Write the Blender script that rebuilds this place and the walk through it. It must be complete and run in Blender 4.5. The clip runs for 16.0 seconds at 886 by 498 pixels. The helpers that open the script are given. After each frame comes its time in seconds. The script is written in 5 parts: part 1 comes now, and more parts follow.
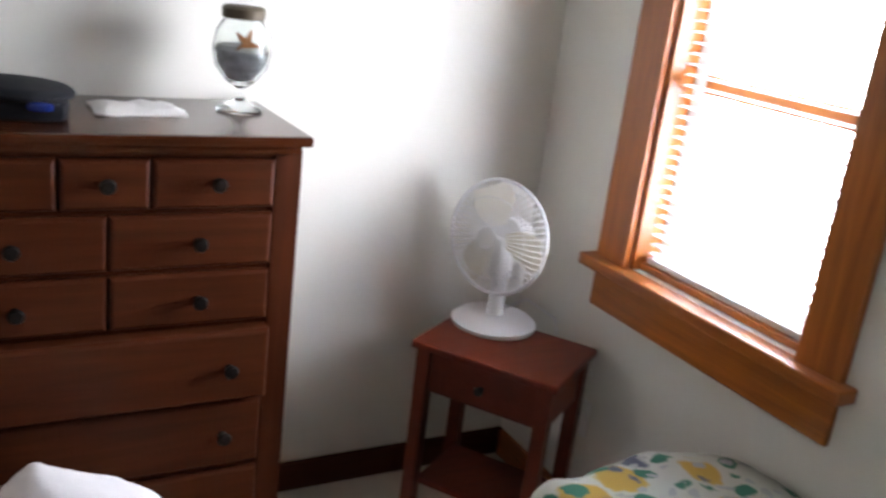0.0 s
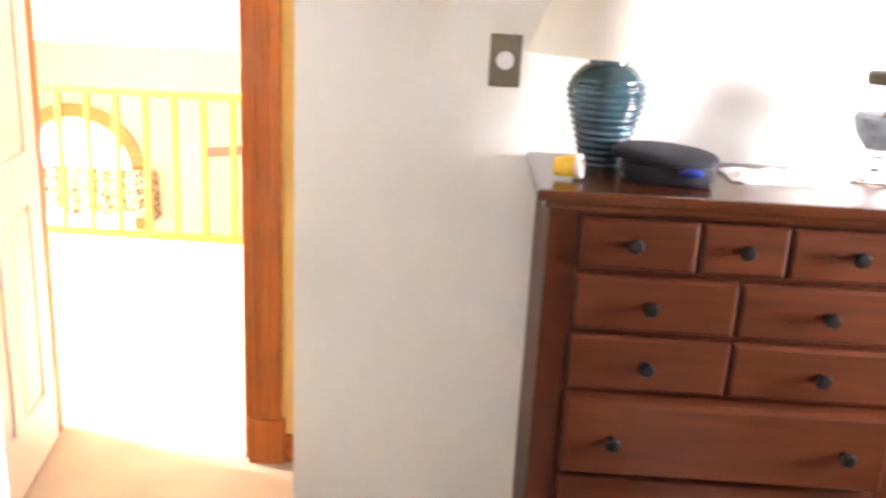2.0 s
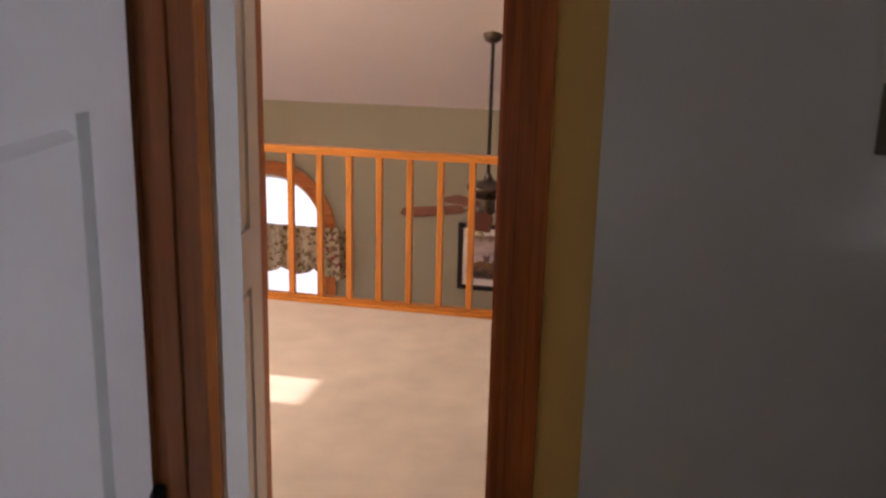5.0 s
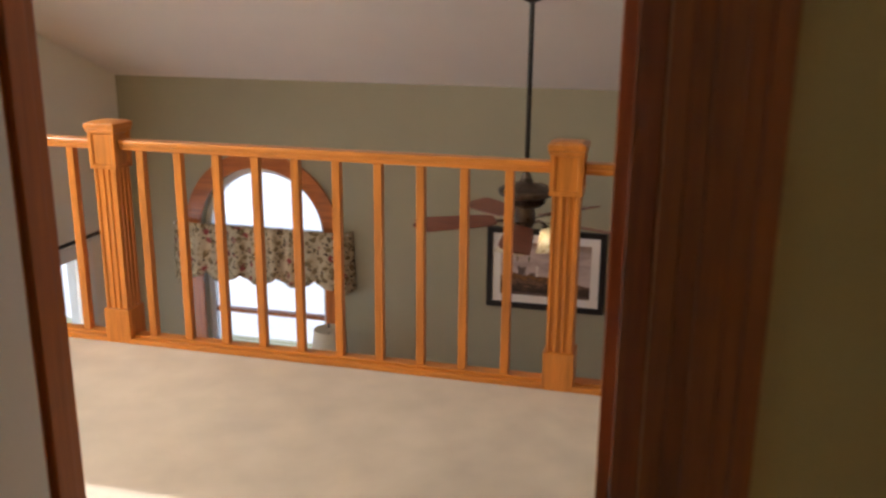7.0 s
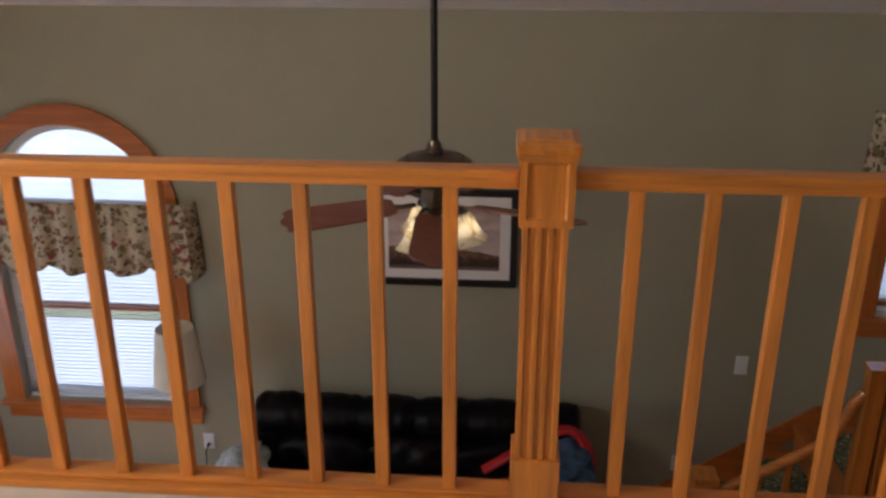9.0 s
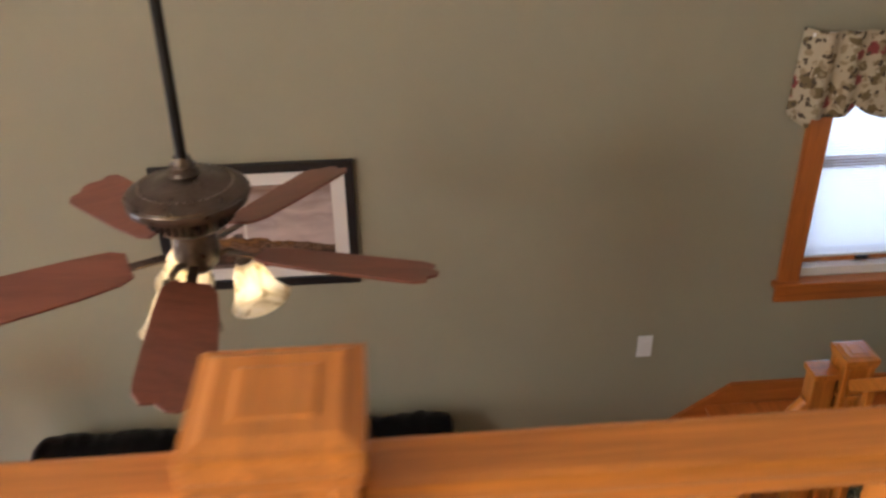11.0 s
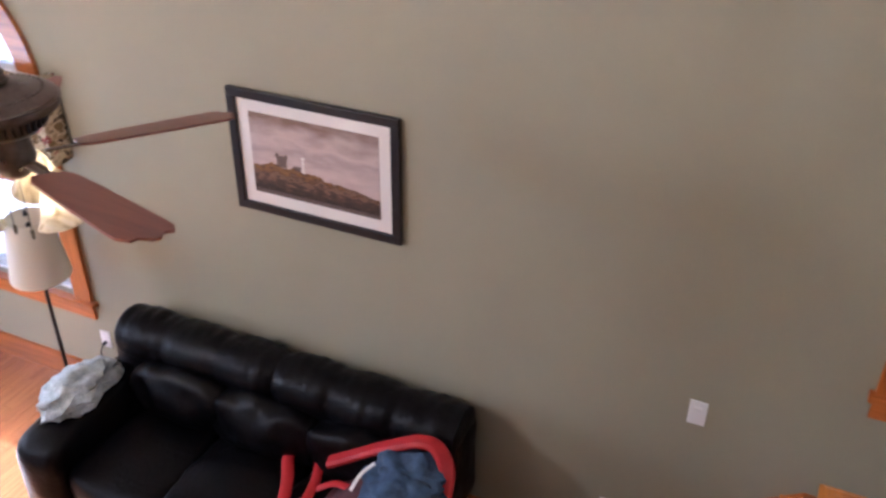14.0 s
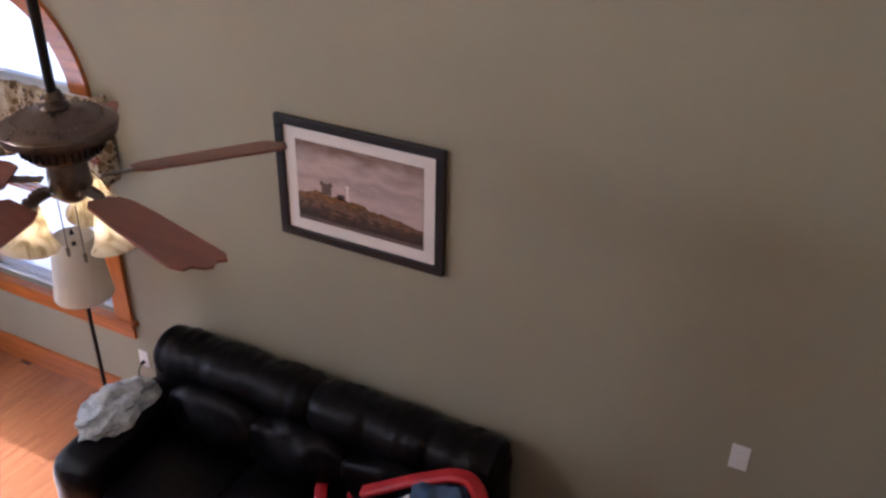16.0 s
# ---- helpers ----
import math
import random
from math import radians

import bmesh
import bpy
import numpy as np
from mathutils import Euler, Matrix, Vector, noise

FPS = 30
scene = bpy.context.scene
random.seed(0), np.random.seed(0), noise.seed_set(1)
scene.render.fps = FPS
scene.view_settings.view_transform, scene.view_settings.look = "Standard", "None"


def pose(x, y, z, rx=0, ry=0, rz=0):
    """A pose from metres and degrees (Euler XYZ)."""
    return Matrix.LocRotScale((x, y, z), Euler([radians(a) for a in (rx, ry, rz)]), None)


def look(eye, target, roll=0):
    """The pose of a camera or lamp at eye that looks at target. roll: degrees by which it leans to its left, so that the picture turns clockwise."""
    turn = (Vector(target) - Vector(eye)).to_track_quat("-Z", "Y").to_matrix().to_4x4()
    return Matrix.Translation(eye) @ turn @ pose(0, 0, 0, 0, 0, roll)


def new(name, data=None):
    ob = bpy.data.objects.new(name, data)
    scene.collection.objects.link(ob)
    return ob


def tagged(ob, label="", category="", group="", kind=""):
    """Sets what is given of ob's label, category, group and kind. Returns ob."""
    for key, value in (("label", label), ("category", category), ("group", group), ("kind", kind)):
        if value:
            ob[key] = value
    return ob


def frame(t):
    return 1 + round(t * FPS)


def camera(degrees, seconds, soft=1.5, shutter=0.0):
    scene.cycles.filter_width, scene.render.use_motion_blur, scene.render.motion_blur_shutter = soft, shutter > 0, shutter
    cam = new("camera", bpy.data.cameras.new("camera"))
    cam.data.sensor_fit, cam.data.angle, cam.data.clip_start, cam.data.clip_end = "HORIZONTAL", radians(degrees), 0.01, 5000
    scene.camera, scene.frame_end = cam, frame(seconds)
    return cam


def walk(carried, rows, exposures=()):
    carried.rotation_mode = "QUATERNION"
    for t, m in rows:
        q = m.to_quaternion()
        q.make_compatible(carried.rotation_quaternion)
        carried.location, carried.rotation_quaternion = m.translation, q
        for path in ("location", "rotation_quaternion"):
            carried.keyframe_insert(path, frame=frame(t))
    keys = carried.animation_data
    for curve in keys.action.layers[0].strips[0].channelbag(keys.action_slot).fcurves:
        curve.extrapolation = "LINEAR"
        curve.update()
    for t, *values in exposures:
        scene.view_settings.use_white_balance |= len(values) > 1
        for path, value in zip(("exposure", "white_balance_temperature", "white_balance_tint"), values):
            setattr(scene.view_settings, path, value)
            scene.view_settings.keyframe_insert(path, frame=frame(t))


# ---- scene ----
cam = camera(52.6, 16.0, soft=2.6, shutter=0.4)

PATH = [
    (0.0, (1.314, -5.204, 1.59), (2.28, -3.563, 0.979), 7.2),
    (0.5, (1.361, -5.259, 1.569), (1.997, -3.445, 1.018), 5.4),
    (1, (1.331, -5.252, 1.534), (1.572, -3.329, 1.037), 5.3),
    (1.5, (1.223, -5.2, 1.541), (1.29, -3.267, 1.034), 5.4),
    (2.0, (1.044, -5.126, 1.569), (0.986, -3.209, 1.001), 3.0),
    (2.5, (1.001, -5.165, 1.566), (0.713, -3.271, 0.992), 4.3),
    (3, (0.957, -5.106, 1.536), (0.61, -3.223, 0.958), 5.5),
    (3.3, (0.907, -5.063, 1.551), (0.65, -3.14, 1.067), 4.4),
    (3.5, (0.873, -5.034, 1.561), (0.625, -3.108, 1.082), 3.3),
    (4, (0.874, -5.027, 1.556), (0.476, -3.134, 1.045), 2.5),
    (4.5, (0.786, -4.875, 1.54), (0.363, -2.976, 1.076), 1.6),
    (6.8, (0.401, -3.4, 1.466), (-0.014, -1.517, 0.934), 1.0),
    (7, (0.367, -3.228, 1.454), (-0.106, -1.358, 0.924), 0.5),
    (7.5, (0.231, -2.886, 1.468), (-0.291, -1.049, 0.872), 1.1),
    (8, (0.065, -2.56, 1.475), (-0.221, -0.683, 0.845), 2.0),
    (8.2, (0.024, -2.438, 1.461), (-0.224, -0.561, 0.817), 1.6),
    (10.3, (-0.11, -0.912, 1.470), (-0.096, 0.888, 0.594), 0.6),
    (10.5, (-0.071, -0.78, 1.463), (-0.038, 1.013, 0.574), 0.8),
    (11, (0.103, -0.512, 1.413), (0.232, 1.228, 0.436), -0.9),
    (11.5, (0.524, -0.369, 1.447), (0.539, 1.388, 0.491), -0.3),
    (12.0, (0.762, -0.18, 1.408), (0.813, 1.554, 0.413), 1.8),
    (12.5, (1.005, -0.113, 1.396), (0.869, 1.578, 0.336), -0.3),
    (13.0, (1.198, -0.077, 1.386), (0.853, 1.539, 0.259), 1.4),
    (13.5, (1.344, -0.003, 1.382), (0.891, 1.631, 0.321), 0.5),
    (14.0, (1.55, 0.012, 1.379), (0.856, 1.56, 0.32), 0.6),
    (14.5, (1.523, 0.012, 1.389), (0.784, 1.562, 0.364), 3.4),
    (15.0, (1.509, 0.012, 1.401), (0.758, 1.572, 0.4), 2.5),
    (15.5, (1.5, 0.012, 1.405), (0.743, 1.568, 0.401), 1.5),
    (16.0, (1.497, 0.012, 1.395), (0.727, 1.556, 0.385), 1.2),
]
EXPOSURES = [(0, 2.29, 6500, 19), (0.5, 2.89, 6600, 22), (1, 4.29, 7000, 26), (1.5, 4.56, 6950, 26), (2, 4.04, 6900, 26), (2.5, 2.86, 6450, 22), (3, 1.86, 5750, 15),
             (3.5, 1.63, 5850, 14), (4, 0.94, 6450, 24), (4.5, 0.52, 6650, 32), (6.8, 0.49, 5950, 15), (7.5, -0.21, 5850, 12), (8.2, -0.18, 5800, 15), (10.3, 0.84, 4850, 12),
             (11, 1.12, 5700, 14), (11.5, 1.22, 5800, 16), (12, 1.36, 7150, 14), (12.5, 1.11, 7050, 19), (13, 1.31, 5350, 25), (14, 1.67, 5000, 22), (15, 0.97, 5220, 27),
             (16, 0.86, 5170, 24)]
walk(cam, [(t, look(eye, target, roll)) for t, eye, target, roll in PATH], EXPOSURES)

# ---- light ----
world = bpy.data.worlds.new("sky")
scene.world = world
world.use_nodes = True
wn = world.node_tree.nodes
sky = wn.new("ShaderNodeTexSky")
sky.sky_type = "NISHITA"
sky.sun_disc = False
SUN_EL, SUN_AZ = radians(32), radians(270)
sky.sun_elevation, sky.sun_rotation = SUN_EL, SUN_AZ
wn["Background"].inputs["Strength"].default_value = 0.15
world.node_tree.links.new(sky.outputs[0], wn["Background"].inputs[0])
sun_data = bpy.data.lights.new("sun", "SUN")
sun_data.energy, sun_data.angle, sun_data.color = 5.0, radians(0.6), (1.0, 0.93, 0.82)
sun = new("sun", sun_data)
sun.matrix_world = look((-20, -1.4, 12.5), (0, -1.4, 0))


def window_light(name, eye, target, width, height, power, color=(0.93, 0.97, 1.0)):
    d = bpy.data.lights.new(name, "AREA")
    d.shape, d.size, d.size_y, d.energy, d.color = "RECTANGLE", width, height, power, color
    ob = new(name, d)
    ob.matrix_world = look(eye, target)
    return ob


window_light("daylight_bedroom", (3.085, -3.735, 1.40), (0, -3.6, 1.2), 0.54, 0.98, 9.8, (0.86, 0.94, 1.0))
window_light("daylight_stairs", (2.42, 3.205, -0.30), (2.42, 0, -0.6), 0.62, 1.0, 1.6, (0.74, 0.87, 1.0))
window_light("daylight_west", (-3.96, 1.6, -1.05), (0, 1.6, -1.4), 1.5, 1.25, 8)
# two warm lamps added in the unseen loft openings to brighten carpet and rail
window_light("daylight_loft", (-3.93, -1.22, 1.62), (0, -1.3, 1.0), 0.26, 0.96, 35, (1.0, 0.93, 0.83))
window_light("daylight_loft_side", (-3.93, -1.81, 1.62), (0, -1.6, 1.0), 0.34, 0.96, 45, (1.0, 0.93, 0.83))

# ---- materials ----


def node_mat(name):
    m = bpy.data.materials.new(name)
    m.use_nodes = True
    nt = m.node_tree
    return m, nt, nt.nodes, nt.links, nt.nodes["Principled BSDF"]


def ramp(nodes, stops):
    r = nodes.new("ShaderNodeValToRGB")
    els = r.color_ramp.elements
    while len(els) < len(stops):
        els.new(0.5)
    for e, (p, c) in zip(els, stops):
        e.position, e.color = p, (*c, 1)
    return r


def tint(c, k):
    return tuple(min(1, max(0, v * k)) for v in c)


def plain(name, base, rough=0.5, metal=0.0, scale=6.0, vary=0.12, fine=120.0, bump=0.08, spread=0.002, coat=0.0, spec=0.5):
    """Paint, cloth, leather, metal: two scales of variation and a fine relief."""
    m, nt, n, l, b = node_mat(name)
    co = n.new("ShaderNodeTexCoord")
    big, small = n.new("ShaderNodeTexNoise"), n.new("ShaderNodeTexNoise")
    big.inputs["Scale"].default_value, small.inputs["Scale"].default_value = scale, fine
    big.inputs["Detail"].default_value = 4
    geo = n.new("ShaderNodeNewGeometry")
    for t in (big, small):
        l.new(geo.outputs["Position"], t.inputs["Vector"])
    r = ramp(n, [(0.25, tint(base, 1 - vary)), (0.75, tint(base, 1 + vary))])
    mx = n.new("ShaderNodeMath")
    mx.operation, mx.inputs[1].default_value = "MULTIPLY_ADD", 0.35
    l.new(small.outputs[0], mx.inputs[0])
    sc = n.new("ShaderNodeMath")
    sc.operation, sc.inputs[1].default_value = "MULTIPLY", 0.65
    l.new(big.outputs[0], sc.inputs[0])
    l.new(sc.outputs[0], mx.inputs[2])
    l.new(mx.outputs[0], r.inputs[0])
    l.new(r.outputs[0], b.inputs["Base Color"])
    rr = n.new("ShaderNodeMapRange")
    rr.inputs[3].default_value, rr.inputs[4].default_value = max(0.02, rough - 0.08), min(1, rough + 0.08)
    l.new(big.outputs[0], rr.inputs[0])
    l.new(rr.outputs[0], b.inputs["Roughness"])
    b.inputs["Metallic"].default_value = metal
    b.inputs["Specular IOR Level"].default_value = spec
    b.inputs["Coat Weight"].default_value = coat
    bp = n.new("ShaderNodeBump")
    bp.inputs["Strength"].default_value, bp.inputs["Distance"].default_value = bump, spread
    l.new(small.outputs[0], bp.inputs["Height"])
    l.new(bp.outputs[0], b.inputs["Normal"])
    return m


def wood(name, base, axis="z", rough=0.32, contrast=0.35, coat=0.25, grain=26.0, spec=0.5):
    """Varnished wood with the grain along one axis of the world."""
    m, nt, n, l, b = node_mat(name)
    geo = n.new("ShaderNodeNewGeometry")
    info = n.new("ShaderNodeObjectInfo")
    mp = n.new("ShaderNodeMapping")
    s = {"x": (0.06, 1, 1), "y": (1, 0.06, 1), "z": (1, 1, 0.06)}[axis]
    mp.inputs["Scale"].default_value = tuple(v * grain for v in s)
    off = n.new("ShaderNodeVectorMath")
    off.operation = "MULTIPLY_ADD"
    off.inputs[1].default_value = (7, 7, 7)
    rnd = n.new("ShaderNodeCombineXYZ")
    for i in range(3):
        l.new(info.outputs["Random"], rnd.inputs[i])
    l.new(rnd.outputs[0], off.inputs[0])
    l.new(geo.outputs["Position"], off.inputs[2])
    l.new(off.outputs[0], mp.inputs["Vector"])
    a, f = n.new("ShaderNodeTexNoise"), n.new("ShaderNodeTexNoise")
    a.inputs["Scale"].default_value, a.inputs["Detail"].default_value, a.inputs["Distortion"].default_value = 1.0, 6, 0.9
    f.inputs["Scale"].default_value, f.inputs["Detail"].default_value = 7.0, 3
    l.new(mp.outputs[0], a.inputs["Vector"])
    l.new(mp.outputs[0], f.inputs["Vector"])
    add = n.new("ShaderNodeMath")
    add.operation, add.inputs[1].default_value = "MULTIPLY_ADD", 0.3
    l.new(f.outputs[0], add.inputs[0])
    sc = n.new("ShaderNodeMath")
    sc.operation, sc.inputs[1].default_value = "MULTIPLY", 0.7
    l.new(a.outputs[0], sc.inputs[0])
    l.new(sc.outputs[0], add.inputs[2])
    r = ramp(n, [(0.3, tint(base, 1 - contrast)), (0.5, base), (0.72, tint(base, 1 + contrast))])
    l.new(add.outputs[0], r.inputs[0])
    l.new(r.outputs[0], b.inputs["Base Color"])
    b.inputs["Roughness"].default_value = rough
    b.inputs["Specular IOR Level"].default_value = spec
    b.inputs["Coat Weight"].default_value, b.inputs["Coat Roughness"].default_value = coat, 0.22
    bp = n.new("ShaderNodeBump")
    bp.inputs["Strength"].default_value, bp.inputs["Distance"].default_value = 0.12, 0.001
    l.new(add.outputs[0], bp.inputs["Height"])
    l.new(bp.outputs[0], b.inputs["Normal"])
    return m


def carpet_mat(name, base):
    m, nt, n, l, b = node_mat(name)
    geo = n.new("ShaderNodeNewGeometry")
    big, mid, small = (n.new("ShaderNodeTexNoise") for _ in range(3))
    for t, s, d in ((big, 1.6, 3), (mid, 6, 5), (small, 260, 2)):
        t.inputs["Scale"].default_value, t.inputs["Detail"].default_value = s, d
        l.new(geo.outputs["Position"], t.inputs["Vector"])
    a = n.new("ShaderNodeMath")
    a.operation = "ADD"
    l.new(big.outputs[0], a.inputs[0])
    l.new(mid.outputs[0], a.inputs[1])
    c = n.new("ShaderNodeMath")
    c.operation, c.inputs[1].default_value = "MULTIPLY_ADD", 0.5
    l.new(small.outputs[0], c.inputs[0])
    l.new(a.outputs[0], c.inputs[2])
    r = ramp(n, [(0.0, tint(base, 0.76)), (1.0, tint(base, 1.17))])
    mr = n.new("ShaderNodeMapRange")
    mr.inputs[1].default_value, mr.inputs[2].default_value = 0.75, 1.75
    l.new(c.outputs[0], mr.inputs[0])
    l.new(mr.outputs[0], r.inputs[0])
    l.new(r.outputs[0], b.inputs["Base Color"])
    b.inputs["Roughness"].default_value = 0.95
    b.inputs["Sheen Weight"].default_value = 0.25
    bp = n.new("ShaderNodeBump")
    bp.inputs["Strength"].default_value, bp.inputs["Distance"].default_value = 0.6, 0.006
    l.new(c.outputs[0], bp.inputs["Height"])
    l.new(bp.outputs[0], b.inputs["Normal"])
    return m


def floral(name, ground, blooms, scale=14.0):
    """Printed cloth: flowers and leaves in several colours on a plain ground."""
    m, nt, n, l, b = node_mat(name)
    geo = n.new("ShaderNodeNewGeometry")
    warp = n.new("ShaderNodeTexNoise")
    warp.inputs["Scale"].default_value = scale * 1.6
    l.new(geo.outputs["Position"], warp.inputs["Vector"])
    mixv = n.new("ShaderNodeVectorMath")
    mixv.operation, mixv.inputs[1].default_value = "MULTIPLY_ADD", (0.05, 0.05, 0.05)
    l.new(warp.outputs["Color"], mixv.inputs[0])
    l.new(geo.outputs["Position"], mixv.inputs[2])
    cur = None
    for i, (col, sc, size) in enumerate(blooms):
        v = n.new("ShaderNodeTexVoronoi")
        v.inputs["Scale"].default_value = sc
        shift = n.new("ShaderNodeVectorMath")
        shift.operation, shift.inputs[1].default_value = "ADD", (i * 3.1, i * 1.7, i * 0.9)
        l.new(mixv.outputs[0], shift.inputs[0])
        l.new(shift.outputs[0], v.inputs["Vector"])
        th = n.new("ShaderNodeMapRange")
        th.inputs[1].default_value, th.inputs[2].default_value = size, size - 0.06
        l.new(v.outputs["Distance"], th.inputs[0])
        mx = n.new("ShaderNodeMix")
        mx.data_type = "RGBA"
        l.new(th.outputs[0], mx.inputs["Factor"])
        if cur is None:
            mx.inputs["A"].default_value = (*ground, 1)
        else:
            l.new(cur, mx.inputs["A"])
        mx.inputs["B"].default_value = (*col, 1)
        cur = mx.outputs["Result"]
    l.new(cur, b.inputs["Base Color"])
    b.inputs["Roughness"].default_value = 0.9
    fine = n.new("ShaderNodeTexNoise")
    fine.inputs["Scale"].default_value = 300
    l.new(geo.outputs["Position"], fine.inputs["Vector"])
    bp = n.new("ShaderNodeBump")
    bp.inputs["Strength"].default_value, bp.inputs["Distance"].default_value = 0.2, 0.002
    l.new(fine.outputs[0], bp.inputs["Height"])
    l.new(bp.outputs[0], b.inputs["Normal"])
    return m


def glass_mat(name, color=(1, 1, 1), rough=0.0):
    m, nt, n, l, b = node_mat(name)
    b.inputs["Base Color"].default_value = (*color, 1)
    b.inputs["Transmission Weight"].default_value = 1.0
    b.inputs["Roughness"].default_value = rough
    b.inputs["IOR"].default_value = 1.45
    return m


def glow(name, color, strength):
    m, nt, n, l, b = node_mat(name)
    b.inputs["Base Color"].default_value = (*color, 1)
    b.inputs["Emission Color"].default_value = (*color, 1)
    b.inputs["Emission Strength"].default_value = strength
    return m


def thin_white(name, base, through_share):
    """Cloth, paper or frosted glass that lets some light through."""
    m, nt, n, l, b = node_mat(name)
    b.inputs["Base Color"].default_value = (*base, 1)
    b.inputs["Roughness"].default_value = 0.6
    tr = n.new("ShaderNodeBsdfTranslucent")
    tr.inputs[0].default_value = (*base, 1)
    mx = n.new("ShaderNodeMixShader")
    mx.inputs[0].default_value = through_share
    l.new(b.outputs[0], mx.inputs[1])
    l.new(tr.outputs[0], mx.inputs[2])
    l.new(mx.outputs[0], n["Material Output"].inputs[0])
    return m


M_GREEN = plain("sage_wall_paint", (0.335, 0.315, 0.225), 0.72, vary=0.05, scale=1.5, fine=160, bump=0.12)
M_CREAM = plain("cream_wall_paint", (0.80, 0.785, 0.715), 0.7, vary=0.04, scale=1.5, fine=160, bump=0.12)
M_YELLOW = plain("pale_yellow_paint", (0.76, 0.58, 0.24), 0.7, vary=0.04, scale=1.5, fine=160, bump=0.12)
M_CEIL = plain("white_ceiling_paint", (0.80, 0.77, 0.74), 0.85, vary=0.03, scale=2, fine=90, bump=0.35, spread=0.004)
M_CARPET = carpet_mat("beige_carpet", (0.56, 0.49, 0.39))
M_DOORW = plain("white_door_paint", (0.80, 0.80, 0.78), 0.38, vary=0.03, scale=3, fine=80, bump=0.05)
TRIM = (0.43, 0.130, 0.021)
M_TRIM_Z, M_TRIM_X, M_TRIM_Y = (wood("honey_trim_wood_" + a, TRIM, a) for a in "zxy")
OAK = (0.52, 0.185, 0.024)
M_OAK_Z, M_OAK_X, M_OAK_Y = (wood("oak_rail_wood_" + a, OAK, a, rough=0.3) for a in "zxy")
M_CHERRY_X = wood("cherry_wood_x", (0.076, 0.0178, 0.0056), "x", rough=0.42, contrast=0.28, coat=0.0, spec=0.15)
M_CHERRY_TOP = wood("polished_cherry_wood", (0.076, 0.0178, 0.0056), "x", rough=0.2, contrast=0.28, coat=0.3)
M_CHERRY_Z = wood("cherry_wood_z", (0.068, 0.0155, 0.0050), "z", rough=0.42, contrast=0.28, coat=0.0, spec=0.15)
M_NIGHT = wood("reddish_wood", (0.125, 0.019, 0.007), "x", rough=0.4, contrast=0.2, coat=0.0, spec=0.25)
M_FLOORB = wood("hardwood_board", (0.36, 0.135, 0.050), "y", rough=0.25, contrast=0.22, coat=0.4, grain=20)
M_BLADE = wood("walnut_blade", (0.20, 0.066, 0.038), "x", rough=0.4, contrast=0.25, coat=0.1)
M_BRONZE = plain("aged_bronze", (0.135, 0.108, 0.086), 0.30, 0.9, scale=25, vary=0.35, fine=90, bump=0.2)
M_DARKM = plain("dark_metal", (0.03, 0.028, 0.026), 0.35, 0.8, scale=20, vary=0.2)
M_BLACK = plain("black_frame_paint", (0.012, 0.012, 0.013), 0.35, scale=20, vary=0.3)
M_LEATHER = plain("dark_brown_leather", (0.0022, 0.0018, 0.0023), 0.38, scale=9, vary=0.4, fine=38, bump=0.45, spread=0.006, spec=0.15)
M_WHITEP = plain("white_plastic", (0.82, 0.82, 0.82), 0.35, scale=10, vary=0.03)
M_PLATE = plain("brass_plate", (0.20, 0.175, 0.12), 0.5, 0.5, scale=30, vary=0.15)
M_MAT = plain("picture_mat", (0.78, 0.74, 0.70), 0.8, vary=0.02)


def printed(name, z0, z1, stops, scale, share):
    """A photographic print: tones that change up the sheet, broken by soft and fine blotches."""
    m, nt, n, l, b = node_mat(name)
    geo = n.new("ShaderNodeNewGeometry")
    sep = n.new("ShaderNodeSeparateXYZ")
    l.new(geo.outputs["Position"], sep.inputs[0])
    mp = n.new("ShaderNodeMapping")
    mp.inputs["Scale"].default_value = (scale, scale, scale * 2.6)
    l.new(geo.outputs["Position"], mp.inputs["Vector"])
    t = n.new("ShaderNodeTexNoise")
    t.inputs["Scale"].default_value, t.inputs["Detail"].default_value = 1.0, 7
    l.new(mp.outputs[0], t.inputs["Vector"])
    mr = n.new("ShaderNodeMapRange")
    mr.inputs[1].default_value, mr.inputs[2].default_value = z0, z1
    l.new(sep.outputs["Z"], mr.inputs[0])
    a = n.new("ShaderNodeMath")
    a.operation, a.inputs[1].default_value = "MULTIPLY_ADD", share
    l.new(t.outputs[0], a.inputs[0])
    l.new(mr.outputs[0], a.inputs[2])
    o = n.new("ShaderNodeMath")
    o.operation, o.inputs[1].default_value = "SUBTRACT", share / 2
    l.new(a.outputs[0], o.inputs[0])
    r = ramp(n, stops)
    l.new(o.outputs[0], r.inputs[0])
    l.new(r.outputs[0], b.inputs["Base Color"])
    b.inputs["Roughness"].default_value = 0.5
    return m


M_SKYP = printed("sepia_sky", -0.47, -0.22, [(0.0, (0.56, 0.45, 0.42)), (0.3, (0.40, 0.31, 0.29)), (0.5, (0.55, 0.44, 0.41)), (0.75, (0.38, 0.29, 0.26)), (1.0, (0.20, 0.125, 0.09))], 7, 0.9)
M_LANDP = printed("sepia_land", -0.63, -0.44, [(0.0, (0.03, 0.018, 0.013)), (0.35, (0.06, 0.032, 0.02)), (0.52, (0.20, 0.115, 0.065)), (0.62, (0.09, 0.042, 0.016)), (0.8, (0.25, 0.12, 0.034)), (1.0, (0.09, 0.05, 0.018))], 26, 1.1)
M_SEAP = plain("sepia_sea", (0.13, 0.09, 0.075), 0.5, scale=40, vary=0.4, fine=90, bump=0)
